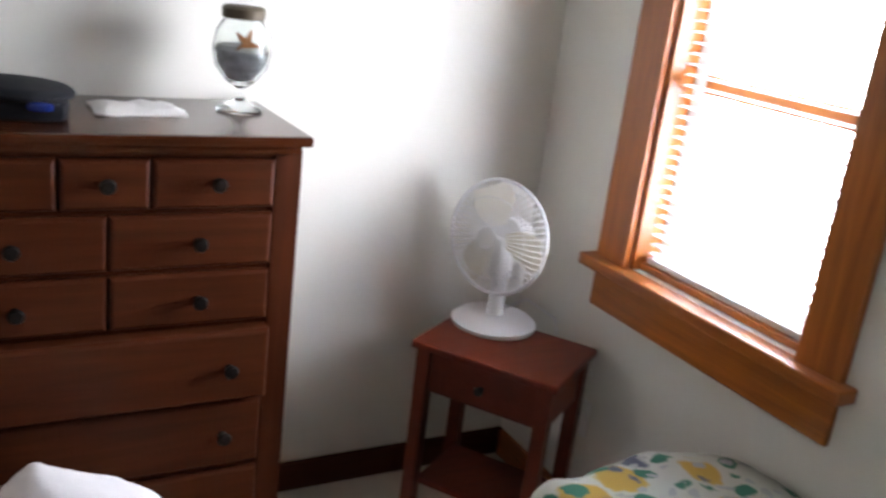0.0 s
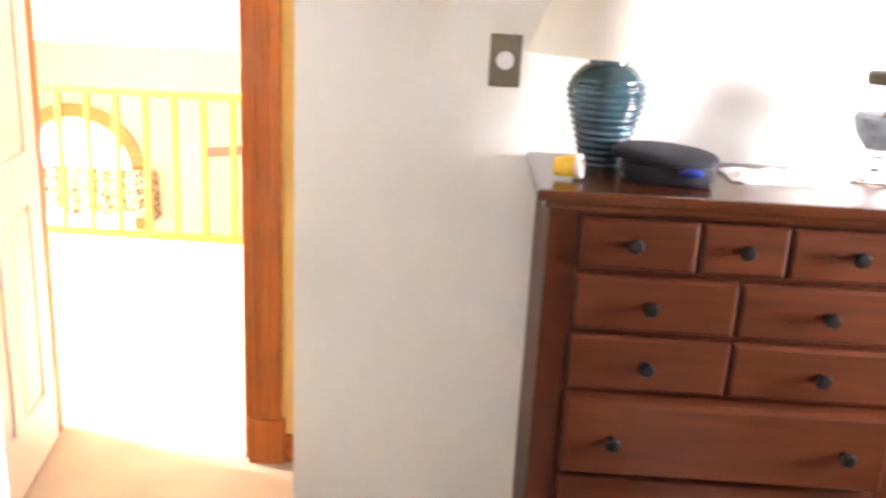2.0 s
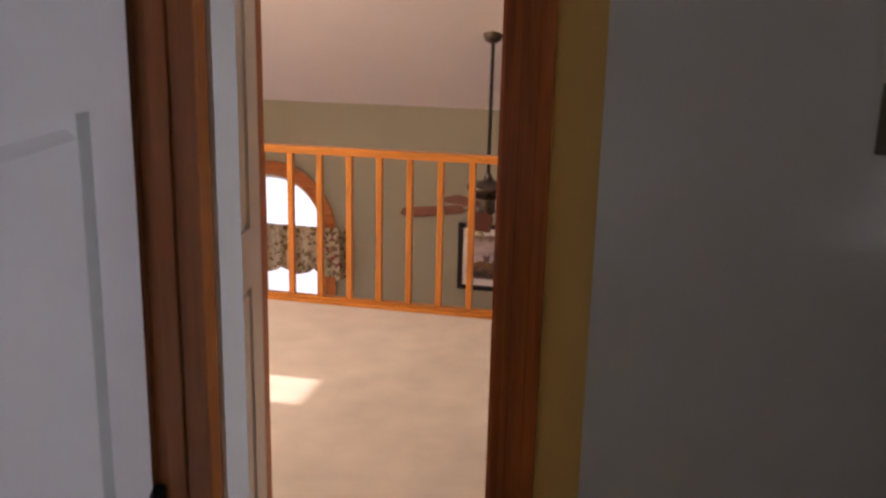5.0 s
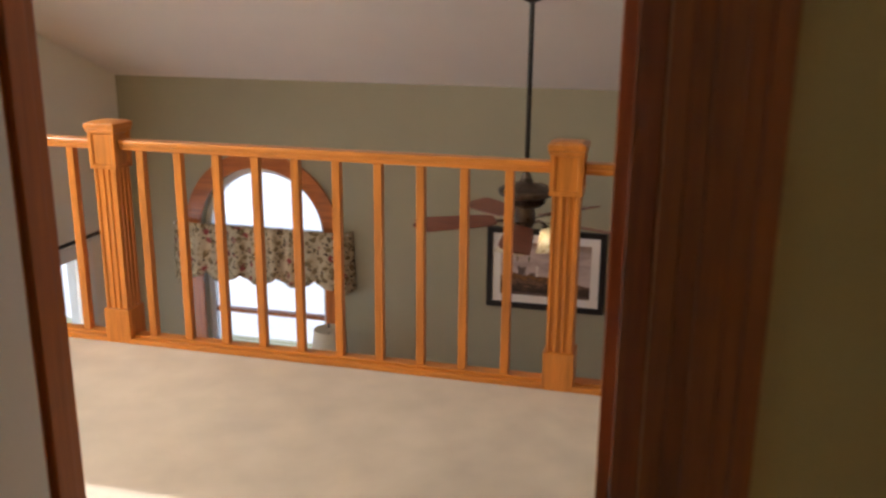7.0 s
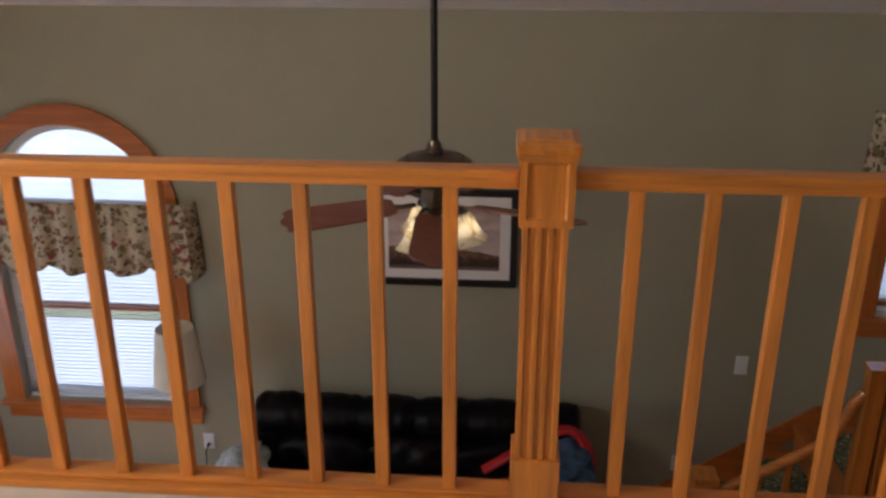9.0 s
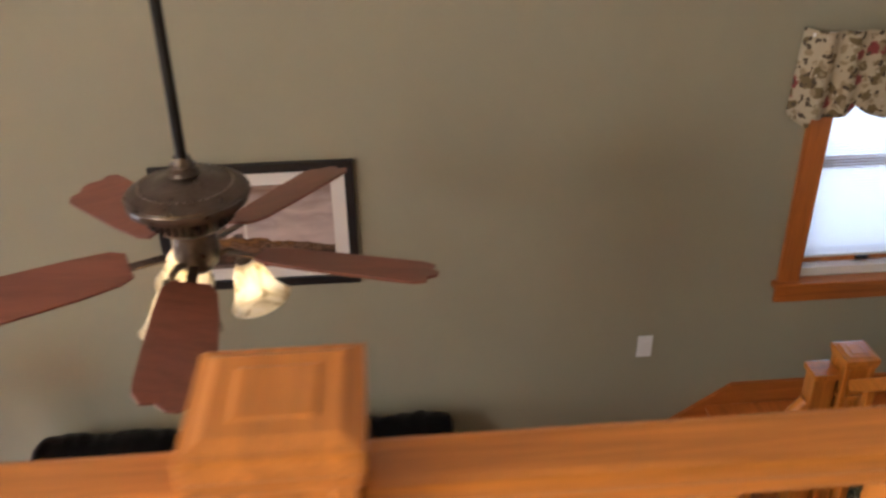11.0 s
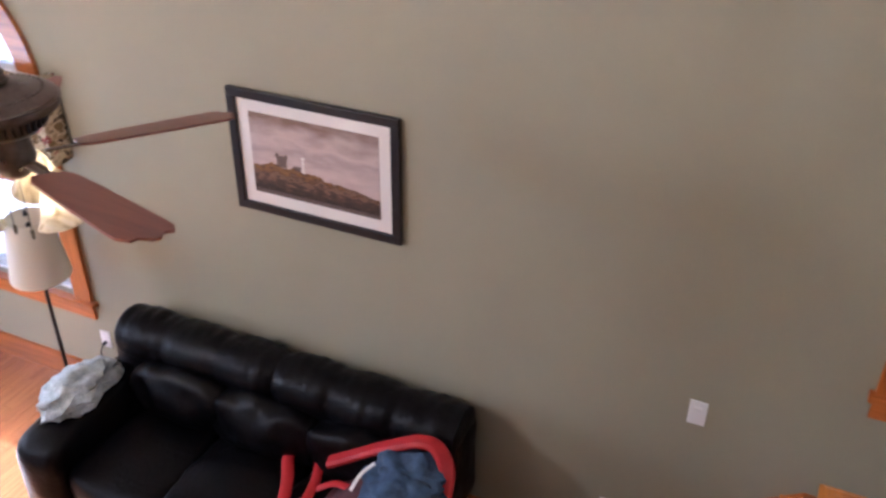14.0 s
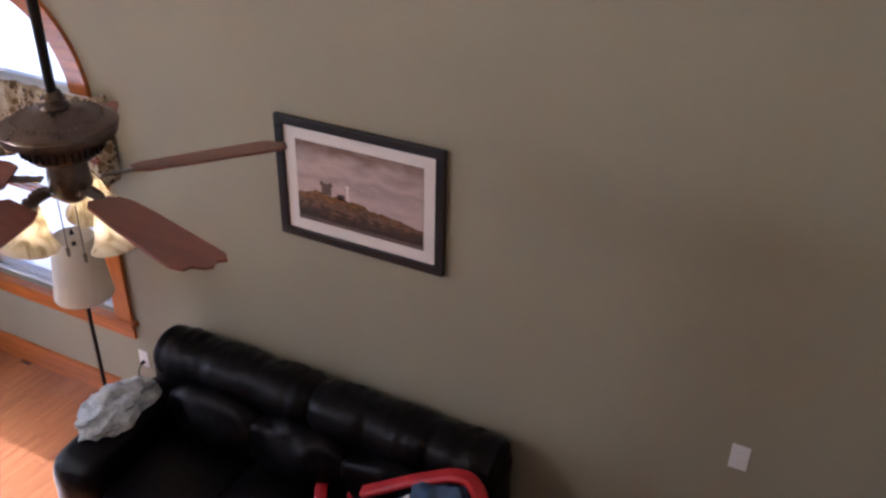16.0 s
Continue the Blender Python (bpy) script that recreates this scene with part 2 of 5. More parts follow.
M_TEAL = plain("teal_glaze", (0.024, 0.070, 0.088), 0.18, scale=18, vary=0.4, fine=60, bump=0.05, coat=0.6)
M_SHADE = thin_white("lamp_shade_cloth", (0.82, 0.77, 0.66), 0.35)
M_GLASSW = thin_white("frosted_glass", (0.86, 0.82, 0.72), 0.45)
M_MARBLED = thin_white("marbled_glass", (0.86, 0.80, 0.66), 0.45)
mn, ml = M_MARBLED.node_tree.nodes, M_MARBLED.node_tree.links
vein = mn.new("ShaderNodeTexNoise")
vein.inputs["Scale"].default_value, vein.inputs["Detail"].default_value, vein.inputs["Distortion"].default_value = 16, 5, 1.6
vgeo = mn.new("ShaderNodeNewGeometry")
ml.new(vgeo.outputs["Position"], vein.inputs["Vector"])
vramp = ramp(mn, [(0.36, (0.52, 0.44, 0.28)), (0.50, (0.84, 0.78, 0.62)), (0.62, (0.90, 0.86, 0.76))])
ml.new(vein.outputs[0], vramp.inputs[0])
ml.new(vramp.outputs[0], mn["Principled BSDF"].inputs["Base Color"])
ml.new(vramp.outputs[0], mn["Translucent BSDF"].inputs[0])
M_BLIND = thin_white("blind_slat", (0.88, 0.90, 0.93), 0.85)
M_GLASS = glass_mat("window_glass")
M_CLEAR = glass_mat("jar_glass", (0.95, 0.98, 0.97))
M_BULB = glow("warm_bulb", (1.0, 0.84, 0.60), 13.0)
M_VAL = floral("floral_valance", (0.44, 0.365, 0.245), [((0.16, 0.115, 0.05), 16, 0.42), ((0.29, 0.225, 0.13), 22, 0.36), ((0.22, 0.045, 0.04), 10, 0.27), ((0.075, 0.055, 0.032), 26, 0.32), ((0.50, 0.43, 0.32), 30, 0.2)])
M_RUNNER = floral("floral_runner", (0.13, 0.13, 0.07), [((0.36, 0.33, 0.23), 34, 0.38), ((0.03, 0.05, 0.03), 24, 0.33), ((0.22, 0.06, 0.05), 20, 0.15)])
M_QUILT = floral("patchwork_quilt", (0.40, 0.40, 0.34), [((0.42, 0.27, 0.04), 7, 0.44), ((0.02, 0.13, 0.08), 11, 0.33), ((0.07, 0.085, 0.12), 8, 0.40), ((0.30, 0.31, 0.30), 22, 0.3)])
M_WCLOTH = plain("white_cloth", (0.78, 0.76, 0.76), 0.9, scale=12, vary=0.06, fine=200, bump=0.3)
M_GCLOTH = plain("grey_fleece", (0.40, 0.44, 0.45), 0.95, scale=22, vary=0.5, fine=90, bump=0.6, spread=0.01)
M_RED = plain("red_nylon", (0.42, 0.010, 0.014), 0.55, scale=15, vary=0.2, fine=150, bump=0.3)
M_DKRED = plain("dark_red_lining", (0.055, 0.005, 0.008), 0.7, scale=15, vary=0.3, fine=150, bump=0.3)
M_DENIM = plain("blue_denim", (0.042, 0.078, 0.145), 0.85, scale=18, vary=0.65, fine=220, bump=0.4)
M_BLKCLOTH = plain("black_cloth", (0.003, 0.004, 0.0085), 0.85, scale=20, vary=0.3, fine=200, bump=0.3)
M_BLUEP = plain("blue_badge", (0.012, 0.03, 0.20), 0.22)
M_YELP = plain("yellow_plastic", (0.75, 0.45, 0.03), 0.4)
M_PAPER = plain("paper", (0.80, 0.78, 0.76), 0.8, vary=0.05)
M_SHELL = plain("shells", (0.52, 0.53, 0.56), 0.6, scale=40, vary=0.6)
M_STAR = plain("starfish", (0.42, 0.16, 0.05), 0.8, scale=60, vary=0.3)
M_BROWNC = plain("brown_lid", (0.10, 0.075, 0.045), 0.6, scale=30, vary=0.3)
M_GROUND = plain("pale_driveway", (0.82, 0.85, 0.90), 0.9, scale=0.6, vary=0.2, fine=20, bump=0.3)
M_GRASS = plain("lawn", (0.33, 0.33, 0.20), 0.95, scale=1.0, vary=0.4, fine=30, bump=0.5)

# ---- mesh helpers ----


def box(bm, lo, hi, bevel=0.0):
    m = Matrix.Translation([(a + b) / 2 for a, b in zip(lo, hi)]) @ Matrix.Diagonal([max(1e-4, b - a) for a, b in zip(lo, hi)] + [1])
    vs = bmesh.ops.create_cube(bm, size=1, matrix=m)["verts"]
    if bevel:
        es = {e for v in vs for e in v.link_edges}
        bmesh.ops.bevel(bm, geom=list(es), offset=bevel, segments=2, affect="EDGES", profile=0.6)
    return vs


def rod(bm, a, b, r0, r1=None, seg=16):
    a, b = Vector(a), Vector(b)
    d = b - a
    m = Matrix.Translation((a + b) / 2) @ d.to_track_quat("Z", "Y").to_matrix().to_4x4()
    return bmesh.ops.create_cone(bm, cap_ends=True, segments=seg, radius1=r0, radius2=r0 if r1 is None else r1, depth=d.length, matrix=m)["verts"]


def lathe(bm, profile, at=(0, 0, 0), seg=32, m=None):
    """Turn (radius, height) pairs about the z axis."""
    m = m or Matrix.Translation(at)
    rings = []
    for r, z in profile:
        if r < 1e-5:
            rings.append([bm.verts.new(m @ Vector((0, 0, z)))])
        else:
            rings.append([bm.verts.new(m @ Vector((r * math.cos(2 * math.pi * i / seg), r * math.sin(2 * math.pi * i / seg), z))) for i in range(seg)])
    for p, q in zip(rings, rings[1:]):
        for i in range(seg):
            j = (i + 1) % seg
            if len(p) == 1 and len(q) == 1:
                continue
            if len(p) == 1:
                bm.faces.new((p[0], q[i], q[j]))
            elif len(q) == 1:
                bm.faces.new((p[i], p[j], q[0]))
            else:
                bm.faces.new((p[i], p[j], q[j], q[i]))


def prism(bm, poly, m, depth):
    """A flat outline in the xy plane of m, made depth thick along its z."""
    a = [bm.verts.new(m @ Vector((x, y, 0))) for x, y in poly]
    b = [bm.verts.new(m @ Vector((x, y, depth))) for x, y in poly]
    bm.faces.new(list(reversed(a)))
    bm.faces.new(b)
    for i in range(len(poly)):
        j = (i + 1) % len(poly)
        bm.faces.new((a[i], a[j], b[j], b[i]))


def tube(bm, pts, r, seg=10):
    pts = [Vector(p) for p in pts]
    rings = []
    for i, p in enumerate(pts):
        d = (pts[min(i + 1, len(pts) - 1)] - pts[max(i - 1, 0)]).normalized()
        q = d.to_track_quat("Z", "Y").to_matrix()
        rings.append([bm.verts.new(p + q @ Vector((r * math.cos(2 * math.pi * k / seg), r * math.sin(2 * math.pi * k / seg), 0))) for k in range(seg)])
    for a, b in zip(rings, rings[1:]):
        for k in range(seg):
            bm.faces.new((a[k], a[(k + 1) % seg], b[(k + 1) % seg], b[k]))
    bm.faces.new(list(reversed(rings[0])))
    bm.faces.new(rings[-1])


def cushion(bm, lo, hi, puff=0.03, cuts=8, m=None, wrinkle=0.006, seed=0, square=8):
    """A soft, rounded block."""
    lo, hi = Vector(lo), Vector(hi)
    c, h = (lo + hi) / 2, (hi - lo) / 2
    tmp = bmesh.new()
    bmesh.ops.create_cube(tmp, size=2)
    bmesh.ops.subdivide_edges(tmp, edges=tmp.edges[:], cuts=cuts, use_grid_fill=True)
    for v in tmp.verts:
        p = v.co.copy()
        r = sum(abs(v_) ** square for v_ in p) ** (1 / square)
        q = p / r
        out = Vector((q.x * h.x, q.y * h.y, q.z * h.z))
        mid = (1 - min(1, q.x ** 2)) * (1 - min(1, q.y ** 2)) + (1 - min(1, q.y ** 2)) * (1 - min(1, q.z ** 2)) + (1 - min(1, q.x ** 2)) * (1 - min(1, q.z ** 2))
        out += q.normalized() * puff * min(1, mid)
        w = noise.noise(Vector((c.x + out.x, c.y + out.y, c.z + out.z + seed)) * 9)
        out += q.normalized() * w * wrinkle
        v.co = c + out
        if m:
            v.co = m @ v.co
    vm = [bm.verts.new(v.co) for v in tmp.verts]
    tmp.verts.index_update()
    for f in tmp.faces:
        bm.faces.new([vm[v.index] for v in f.verts])
    tmp.free()


def mesh_of(name, bm, material, smooth=False):
    bmesh.ops.recalc_face_normals(bm, faces=bm.faces[:])
    me = bpy.data.meshes.new(name)
    bm.to_mesh(me)
    bm.free()
    me.materials.append(material)
    if smooth:
        me.polygons.foreach_set("use_smooth", [True] * len(me.polygons))
        me.set_sharp_from_angle(angle=radians(40))
    return me


def part(name, bm, material, parent=None, label="", smooth=False):
    ob = new(name, mesh_of(name, bm, material, smooth))
    if parent:
        ob.parent = parent
        ob.matrix_parent_inverse = parent.matrix_basis.inverted() if parent.parent is None else Matrix.Identity(4)
    if label:
        tagged(ob, label)
    return ob


def thing(name, at, label, category, group="", kind=""):
    """An Empty at the thing's base; its parts are given in world metres."""
    ob = new(name)
    ob.matrix_basis = at if isinstance(at, Matrix) else Matrix.Translation(at)
    ob.empty_display_size = 0.1
    return tagged(ob, label, category, group, kind)


def again(ob, offset):
    """One more part like ob, on the same mesh, moved by offset."""
    o = new(ob.name.split(".")[0], ob.data)
    o.parent, o.matrix_parent_inverse = ob.parent, ob.matrix_parent_inverse
    o.matrix_basis = Matrix.Translation(offset)
    return o


def one(name, boxes, material, bevel=0.0, parent=None, label="", smooth=False):
    bm = bmesh.new()
    for lo, hi in boxes:
        box(bm, lo, hi, bevel)
    return part(name, bm, material, parent, label, smooth)


def structure(name, boxes, material, label, category, bevel=0.0):
    return tagged(one(name, boxes, material, bevel), label, category, "", "structure")


def holed(u0, u1, z0, z1, holes):
    """Rectangles of a wall that leave the holes free."""
    us = sorted({u0, u1, *[h[0] for h in holes], *[h[1] for h in holes]})
    out = []
    for a, b in zip(us, us[1:]):
        zs = [z0]
        for h in sorted((h for h in holes if h[0] <= a and h[1] >= b), key=lambda h: h[2]):
            zs += [h[2], h[3]]
        zs.append(z1)
        for lo, hi in zip(zs[::2], zs[1::2]):
            if hi - lo > 1e-4:
                out.append((a, b, lo, hi))
    return out

# ---- structure ----
LOW, GY, EX, WX = -2.34, 3.07, 2.95, -3.90   # living floor, green wall, east wall, west wall
CZ0, CSL = 0.885, 0.40                        # ceiling height at the green wall and its slope
FLAT = 2.46
CX, CY = 0.197, -3.85                        # hinge side and face of the closet wall


def wall_x(name, y0, y1, x0, x1, z0, z1, holes, material, label):
    return structure(name, [((a, y0, c), (b, y1, d)) for a, b, c, d in holed(x0, x1, z0, z1, holes)], material, label, "wall")


def wall_y(name, x0, x1, y0, y1, z0, z1, holes, material, label):
    return structure(name, [((x0, a, c), (x1, b, d)) for a, b, c, d in holed(y0, y1, z0, z1, holes)], material, label, "wall")


# green wall with the arched opening
AX, AR, ASP, ABOT = -2.70, 0.53, -0.32, -1.66
bm = bmesh.new()
for a, b, c, d in holed(WX - 0.15, EX + 0.15, LOW - 0.2, 0.98, [(AX - AR, AX + AR, ABOT, 0.4), (2.09, 2.75, -0.866, 0.22)]):
    box(bm, (a, GY, c), (b, GY + 0.15, d))
N = 24
for i in range(N):
    p = [AX - AR * math.cos(math.pi * (i + k) / N) for k in (0, 1)]
    h = [ASP + AR * math.sin(math.pi * (i + k) / N) for k in (0, 1)]
    prism(bm, [(p[0], h[0]), (p[1], h[1]), (p[1], 0.4), (p[0], 0.4)], Matrix.Translation((0, GY + 0.15, 0)) @ pose(0, 0, 0, 90), 0.15)
tagged(part("wall_north", bm, M_GREEN), "sage green painted wall with an arched window", "wall", "", "structure")

# the two high holes are unseen, cut to shape the carpet's sun patches
wall_y("wall_west", WX - 0.15, WX, -2.33, GY, LOW - 0.2, 2.6, [(0.9, 2.45, -1.75, -0.42), (-1.36, -1.08, 1.1, 2.12), (-2.0, -1.62, 1.1, 2.12)], M_CREAM, "pale cream painted side wall")
wall_y("wall_east", EX, EX + 0.15, -6.9, GY, LOW - 0.2, 2.6, [(-4.03, -3.44, 0.85, 1.90)], M_CREAM, "cream painted outer wall with a window")
wall_x("wall_bedroom", -2.96, -2.84, 0.60, EX, 0, FLAT, [], M_CREAM, "cream painted bedroom wall behind the dresser")
wall_y("wall_return", 0.60, 0.72, -2.84, -2.45, 0, FLAT, [], M_YELLOW, "pale yellow return wall by the bedroom door")
wall_x("wall_door", -2.45, -2.33, WX, EX, 0, FLAT, [(-0.372, 0.36, 0, 2.05)], M_YELLOW, "pale yellow wall around the bedroom doorway")
wall_x("wall_closet", CY, CY + 0.05, -1.2, 0.28, 0, FLAT, [(CX - 0.535, CX, 0, 2.04)], M_CREAM, "cream painted wall with a closet doorway")
wall_x("wall_closet_back", -3.58, -3.53, -0.45, 0.12, 0, FLAT, [], M_CREAM, "cream painted back of the shallow closet")
wall_y("wall_closet_side", 0.07, 0.12, CY + 0.05, -3.58, 0, FLAT, [], M_CREAM, "cream painted end of the shallow closet")
wall_y("wall_alcove", -0.57, -0.45, CY + 0.05, -2.45, 0, FLAT, [], M_CREAM, "cream painted alcove wall")
wall_y("wall_bedroom_west", -1.32, -1.2, -6.9, CY + 0.05, 0, FLAT, [], M_CREAM, "cream painted bedroom side wall")
wall_x("wall_bedroom_south", -7.0, -6.9, -1.32, EX, 0, FLAT, [], M_CREAM, "cream painted bedroom back wall")
wall_x("wall_living_south", -3.1, -3.0, WX, EX, LOW, -0.3, [], M_CREAM, "plain wall under the loft")
structure("ceiling_bedroom", [((-1.3, -6.9, FLAT), (EX, -2.45, FLAT + 0.1))], M_CEIL, "flat white bedroom ceiling", "ceiling")
bm = bmesh.new()
yf = GY - (FLAT - CZ0) / CSL
prism(bm, [(-2.33, FLAT), (yf, FLAT), (GY, CZ0), (GY, CZ0 + 0.12), (yf, FLAT + 0.12), (-2.33, FLAT + 0.12)],
      Matrix(((0, 0, 1, WX), (1, 0, 0, 0), (0, 1, 0, 0), (0, 0, 0, 1))), EX - WX)
tagged(part("ceiling_loft", bm, M_CEIL), "white sloping vaulted ceiling", "ceiling", "", "structure")
structure("floor_loft", [((WX, -2.33, -0.28), (EX, 0.02, 0)), ((-0.372, -2.45, -0.28), (0.36, -2.33, 0)), ((-1.32, -6.9, -0.28), (EX, -2.45, 0)), ], M_CARPET, "beige carpet on the loft and bedroom floor", "floor")
structure("loft_fascia", [((WX, 0.02, -0.30), (1.80, 0.05, 0.0))], M_TRIM_X, "honey coloured wooden board along the loft edge", "trim")
structure("floor_living", [((WX, -3.0, LOW - 0.12), (EX, GY, LOW - 0.012))], M_CHERRY_X, "sub-floor under the hardwood boards", "floor")
structure("baseboard_living", [((WX, GY - 0.018, LOW), (0.62, GY, LOW + 0.17))], M_TRIM_X, "honey coloured wooden baseboard", "baseboard", 0.004)
structure("baseboard_west", [((WX, -3.0, LOW), (WX + 0.018, GY - 0.02, LOW + 0.17))], M_TRIM_Y, "honey coloured wooden baseboard", "baseboard", 0.004)
structure("baseboard_bedroom", [((0.605, -2.976, 0), (EX, -2.96, 0.095))], M_CHERRY_X, "dark stained wooden baseboard", "baseboard", 0.003)
structure("baseboard_bedroom_east", [((EX - 0.016, -6.9, 0), (EX, -2.98, 0.095))], M_TRIM_Y, "honey coloured wooden baseboard", "baseboard", 0.003)
structure("baseboard_return", [((0.584, -2.955, 0), (0.60, -2.475, 0.10)), ((0.470, -2.466, 0), (0.583, -2.45, 0.10))], M_TRIM_Y, "honey coloured wooden baseboard", "baseboard", 0.003)

# ---- outside ----
structure("ground", [((-400, -400, -3.2), (400, 400, -3.0))], M_GROUND, "pale concrete driveway", "ground")
structure("lawn", [((-30, 6.9, -3.0), (-0.5, 7.3, -2.98)), ((-60, -30, -3.0), (-9, 6.6, -2.98))], M_GRASS, "sunlit lawn beyond the driveway", "ground")

# ---- doors, casings ----


def casing_leg(bm, x0, x1, y0, y1, z0, z1):
    """A flat upright board with two shallow flutes and eased edges, face towards -y."""
    box(bm, (x0, y0 + 0.004, z0), (x1, y1, z1), 0.003)
    w = (x1 - x0) / 7
    for a, b in ((0.0, 1.4), (2.6, 4.4), (5.6, 7.0)):
        box(bm, (x0 + a * w, y0, z0), (x0 + b * w, y0 + 0.006, z1), 0.002)


door = thing("door_1", (-0.03, -2.39, 0), "honey wooden doorway frame between bedroom and loft", "door frame", "", "structure")
bm = bmesh.new()
casing_leg(bm, 0.362, 0.458, -2.475, -2.45, 0.16, 2.06)
part("casing", bm, M_TRIM_Z, door)
one("plinth_block", [((0.352, -2.483, 0), (0.468, -2.45, 0.16))], M_TRIM_Z, 0.004, door)
bm = bmesh.new()
casing_leg(bm, -0.47, -0.376, -2.475, -2.45, 0.0, 2.06)
part("casing", bm, M_TRIM_Z, door)
one("head_casing", [((-0.47, -2.475, 2.06), (0.458, -2.45, 2.17))], M_TRIM_X, 0.004, door)
one("jamb", [((0.335, -2.452, 0), (0.361, -2.312, 2.05))], M_TRIM_Z, 0.002, door)
one("jamb", [((-0.373, -2.452, 0), (-0.352, -2.312, 2.05))], M_TRIM_Z, 0.002, door)
one("head_jamb", [((-0.352, -2.452, 2.03), (0.335, -2.312, 2.05))], M_TRIM_X, 0.002, door)
one("door_stop", [((0.319, -2.40, 0), (0.335, -2.355, 2.03))], M_TRIM_Z, 0.002, door)
one("door_stop", [((-0.352, -2.375, 0), (-0.341, -2.34, 2.03))], M_TRIM_Z, 0.002, door)
one("loft_casing", [((0.362, -2.33, 0), (0.46, -2.312, 2.12))], M_TRIM_Z, 0.003, door)
one("loft_casing", [((-0.47, -2.33, 0), (-0.374, -2.312, 2.12))], M_TRIM_Z, 0.003, door)
one("strike_plate", [((0.3325, -2.44, 0.93), (0.3348, -2.41, 1.0))], M_DARKM, 0.0, door, "dark metal strike plate")


def panel_door(name, at, width, label, columns=2, rows=((0.22, 0.86), (1.02, 1.62), (1.72, 1.91)), hinges=(0.28, 1.03, 1.78), knob_z=0.95, hinge_side=-1, height=2.02):
    """A panelled painted door: hinge edge at the origin of at, leaf along +x, 35 mm thick."""
    d = thing(name, at, label, "door")
    t = 0.035
    w = width
    cols = [(0.105, w / 2 - 0.045), (w / 2 + 0.045, w - 0.105)]
    if columns == 1:
        cols = [(0.105, w - 0.105)]
    bm = bmesh.new()
    xs = [0] + [u for c in cols for u in c] + [w]
    zs = [0.012, rows[0][0], rows[0][1], rows[1][0], rows[1][1], rows[2][0], rows[2][1], height]
    for i in range(0, len(xs), 2):
        box(bm, (xs[i], -t / 2, zs[0]), (xs[i + 1], t / 2, zs[-1]))
    for c in cols:
        for j in (0, 2, 4, 6):
            box(bm, (c[0], -t / 2, zs[j]), (c[1], t / 2, zs[j + 1]))
    bm.transform(at)
    part("leaf_frame", bm, M_DOORW, d)
    for c in cols:
        for r in rows:
            bm = bmesh.new()
            box(bm, (c[0] - 0.002, -0.006, r[0] - 0.002), (c[1] + 0.002, 0.006, r[1] + 0.002))
            vs = box(bm, (c[0] + 0.012, -0.0145, r[0] + 0.012), (c[1] - 0.012, 0.0145, r[1] - 0.012))
            es = [e for v in vs for e in v.link_edges]
            bmesh.ops.bevel(bm, geom=list(set(es)), offset=0.009, segments=1, affect="EDGES")
            bm.transform(at)
            part("panel", bm, M_DOORW, d)
    for hz in hinges:
        bm = bmesh.new()
        hy = hinge_side * t / 2
        rod(bm, (-0.004, hy + 0.004 * hinge_side, hz - 0.047), (-0.004, hy + 0.004 * hinge_side, hz + 0.047), 0.0075)
        box(bm, (-0.02, hy - 0.002, hz - 0.045), (0.012, hy + 0.002, hz + 0.045))
        bm.transform(at)
        part("hinge", bm, M_DARKM, d, "black metal hinge")
    bm = bmesh.new()
    for s in (1, -1):
        m = at @ Matrix.Translation((w - 0.065, s * t / 2, knob_z)) @ pose(0, 0, 0, -90 * s)
        lathe(bm, [(0.0, 0.0), (0.032, 0.0), (0.032, 0.006), (0.012, 0.012), (0.011, 0.03), (0.023, 0.04), (0.0255, 0.051), (0.02, 0.062), (0.0, 0.067)], seg=20, m=m)
    part("knob", bm, M_DARKM, d, "dark metal door knob", True)
    return d


panel_door("bedroom_door", pose(-0.342, -2.415, 0, 0, 0, -80), 0.69, "white six-panel bedroom door standing open into the room")
panel_door("closet_door", pose(CX - 0.002, CY - 0.035, 0, 0, 0, -76), 0.52, "white three-panel closet door with black hinges, standing open", 1, ((0.16, 0.79), (0.95, 1.46), (1.55, 1.90)), (0.28, 1.02, 1.78), 0.92, 1)
cl = thing("door_2", (CX - 0.22, CY, 0), "honey wooden closet doorway frame", "door frame", "", "structure")
for x0, x1 in ((CX + 0.001, CX + 0.078), (CX - 0.62, CX - 0.54)):
    bm = bmesh.new()
    casing_leg(bm, x0, x1, CY - 0.025, CY, 0, 2.05)
    part("casing", bm, M_TRIM_Z, cl)
one("head_casing", [((CX - 0.62, CY - 0.025, 2.05), (CX + 0.078, CY, 2.15))], M_TRIM_X, 0.003, cl)
one("jamb", [((CX - 0.016, CY - 0.002, 0), (CX, CY + 0.05, 2.03))], M_TRIM_Z, 0.002, cl)
one("jamb", [((CX - 0.535, CY - 0.002, 0), (CX - 0.519, CY + 0.05, 2.03))], M_TRIM_Z, 0.002, cl)

# ---- railing ----


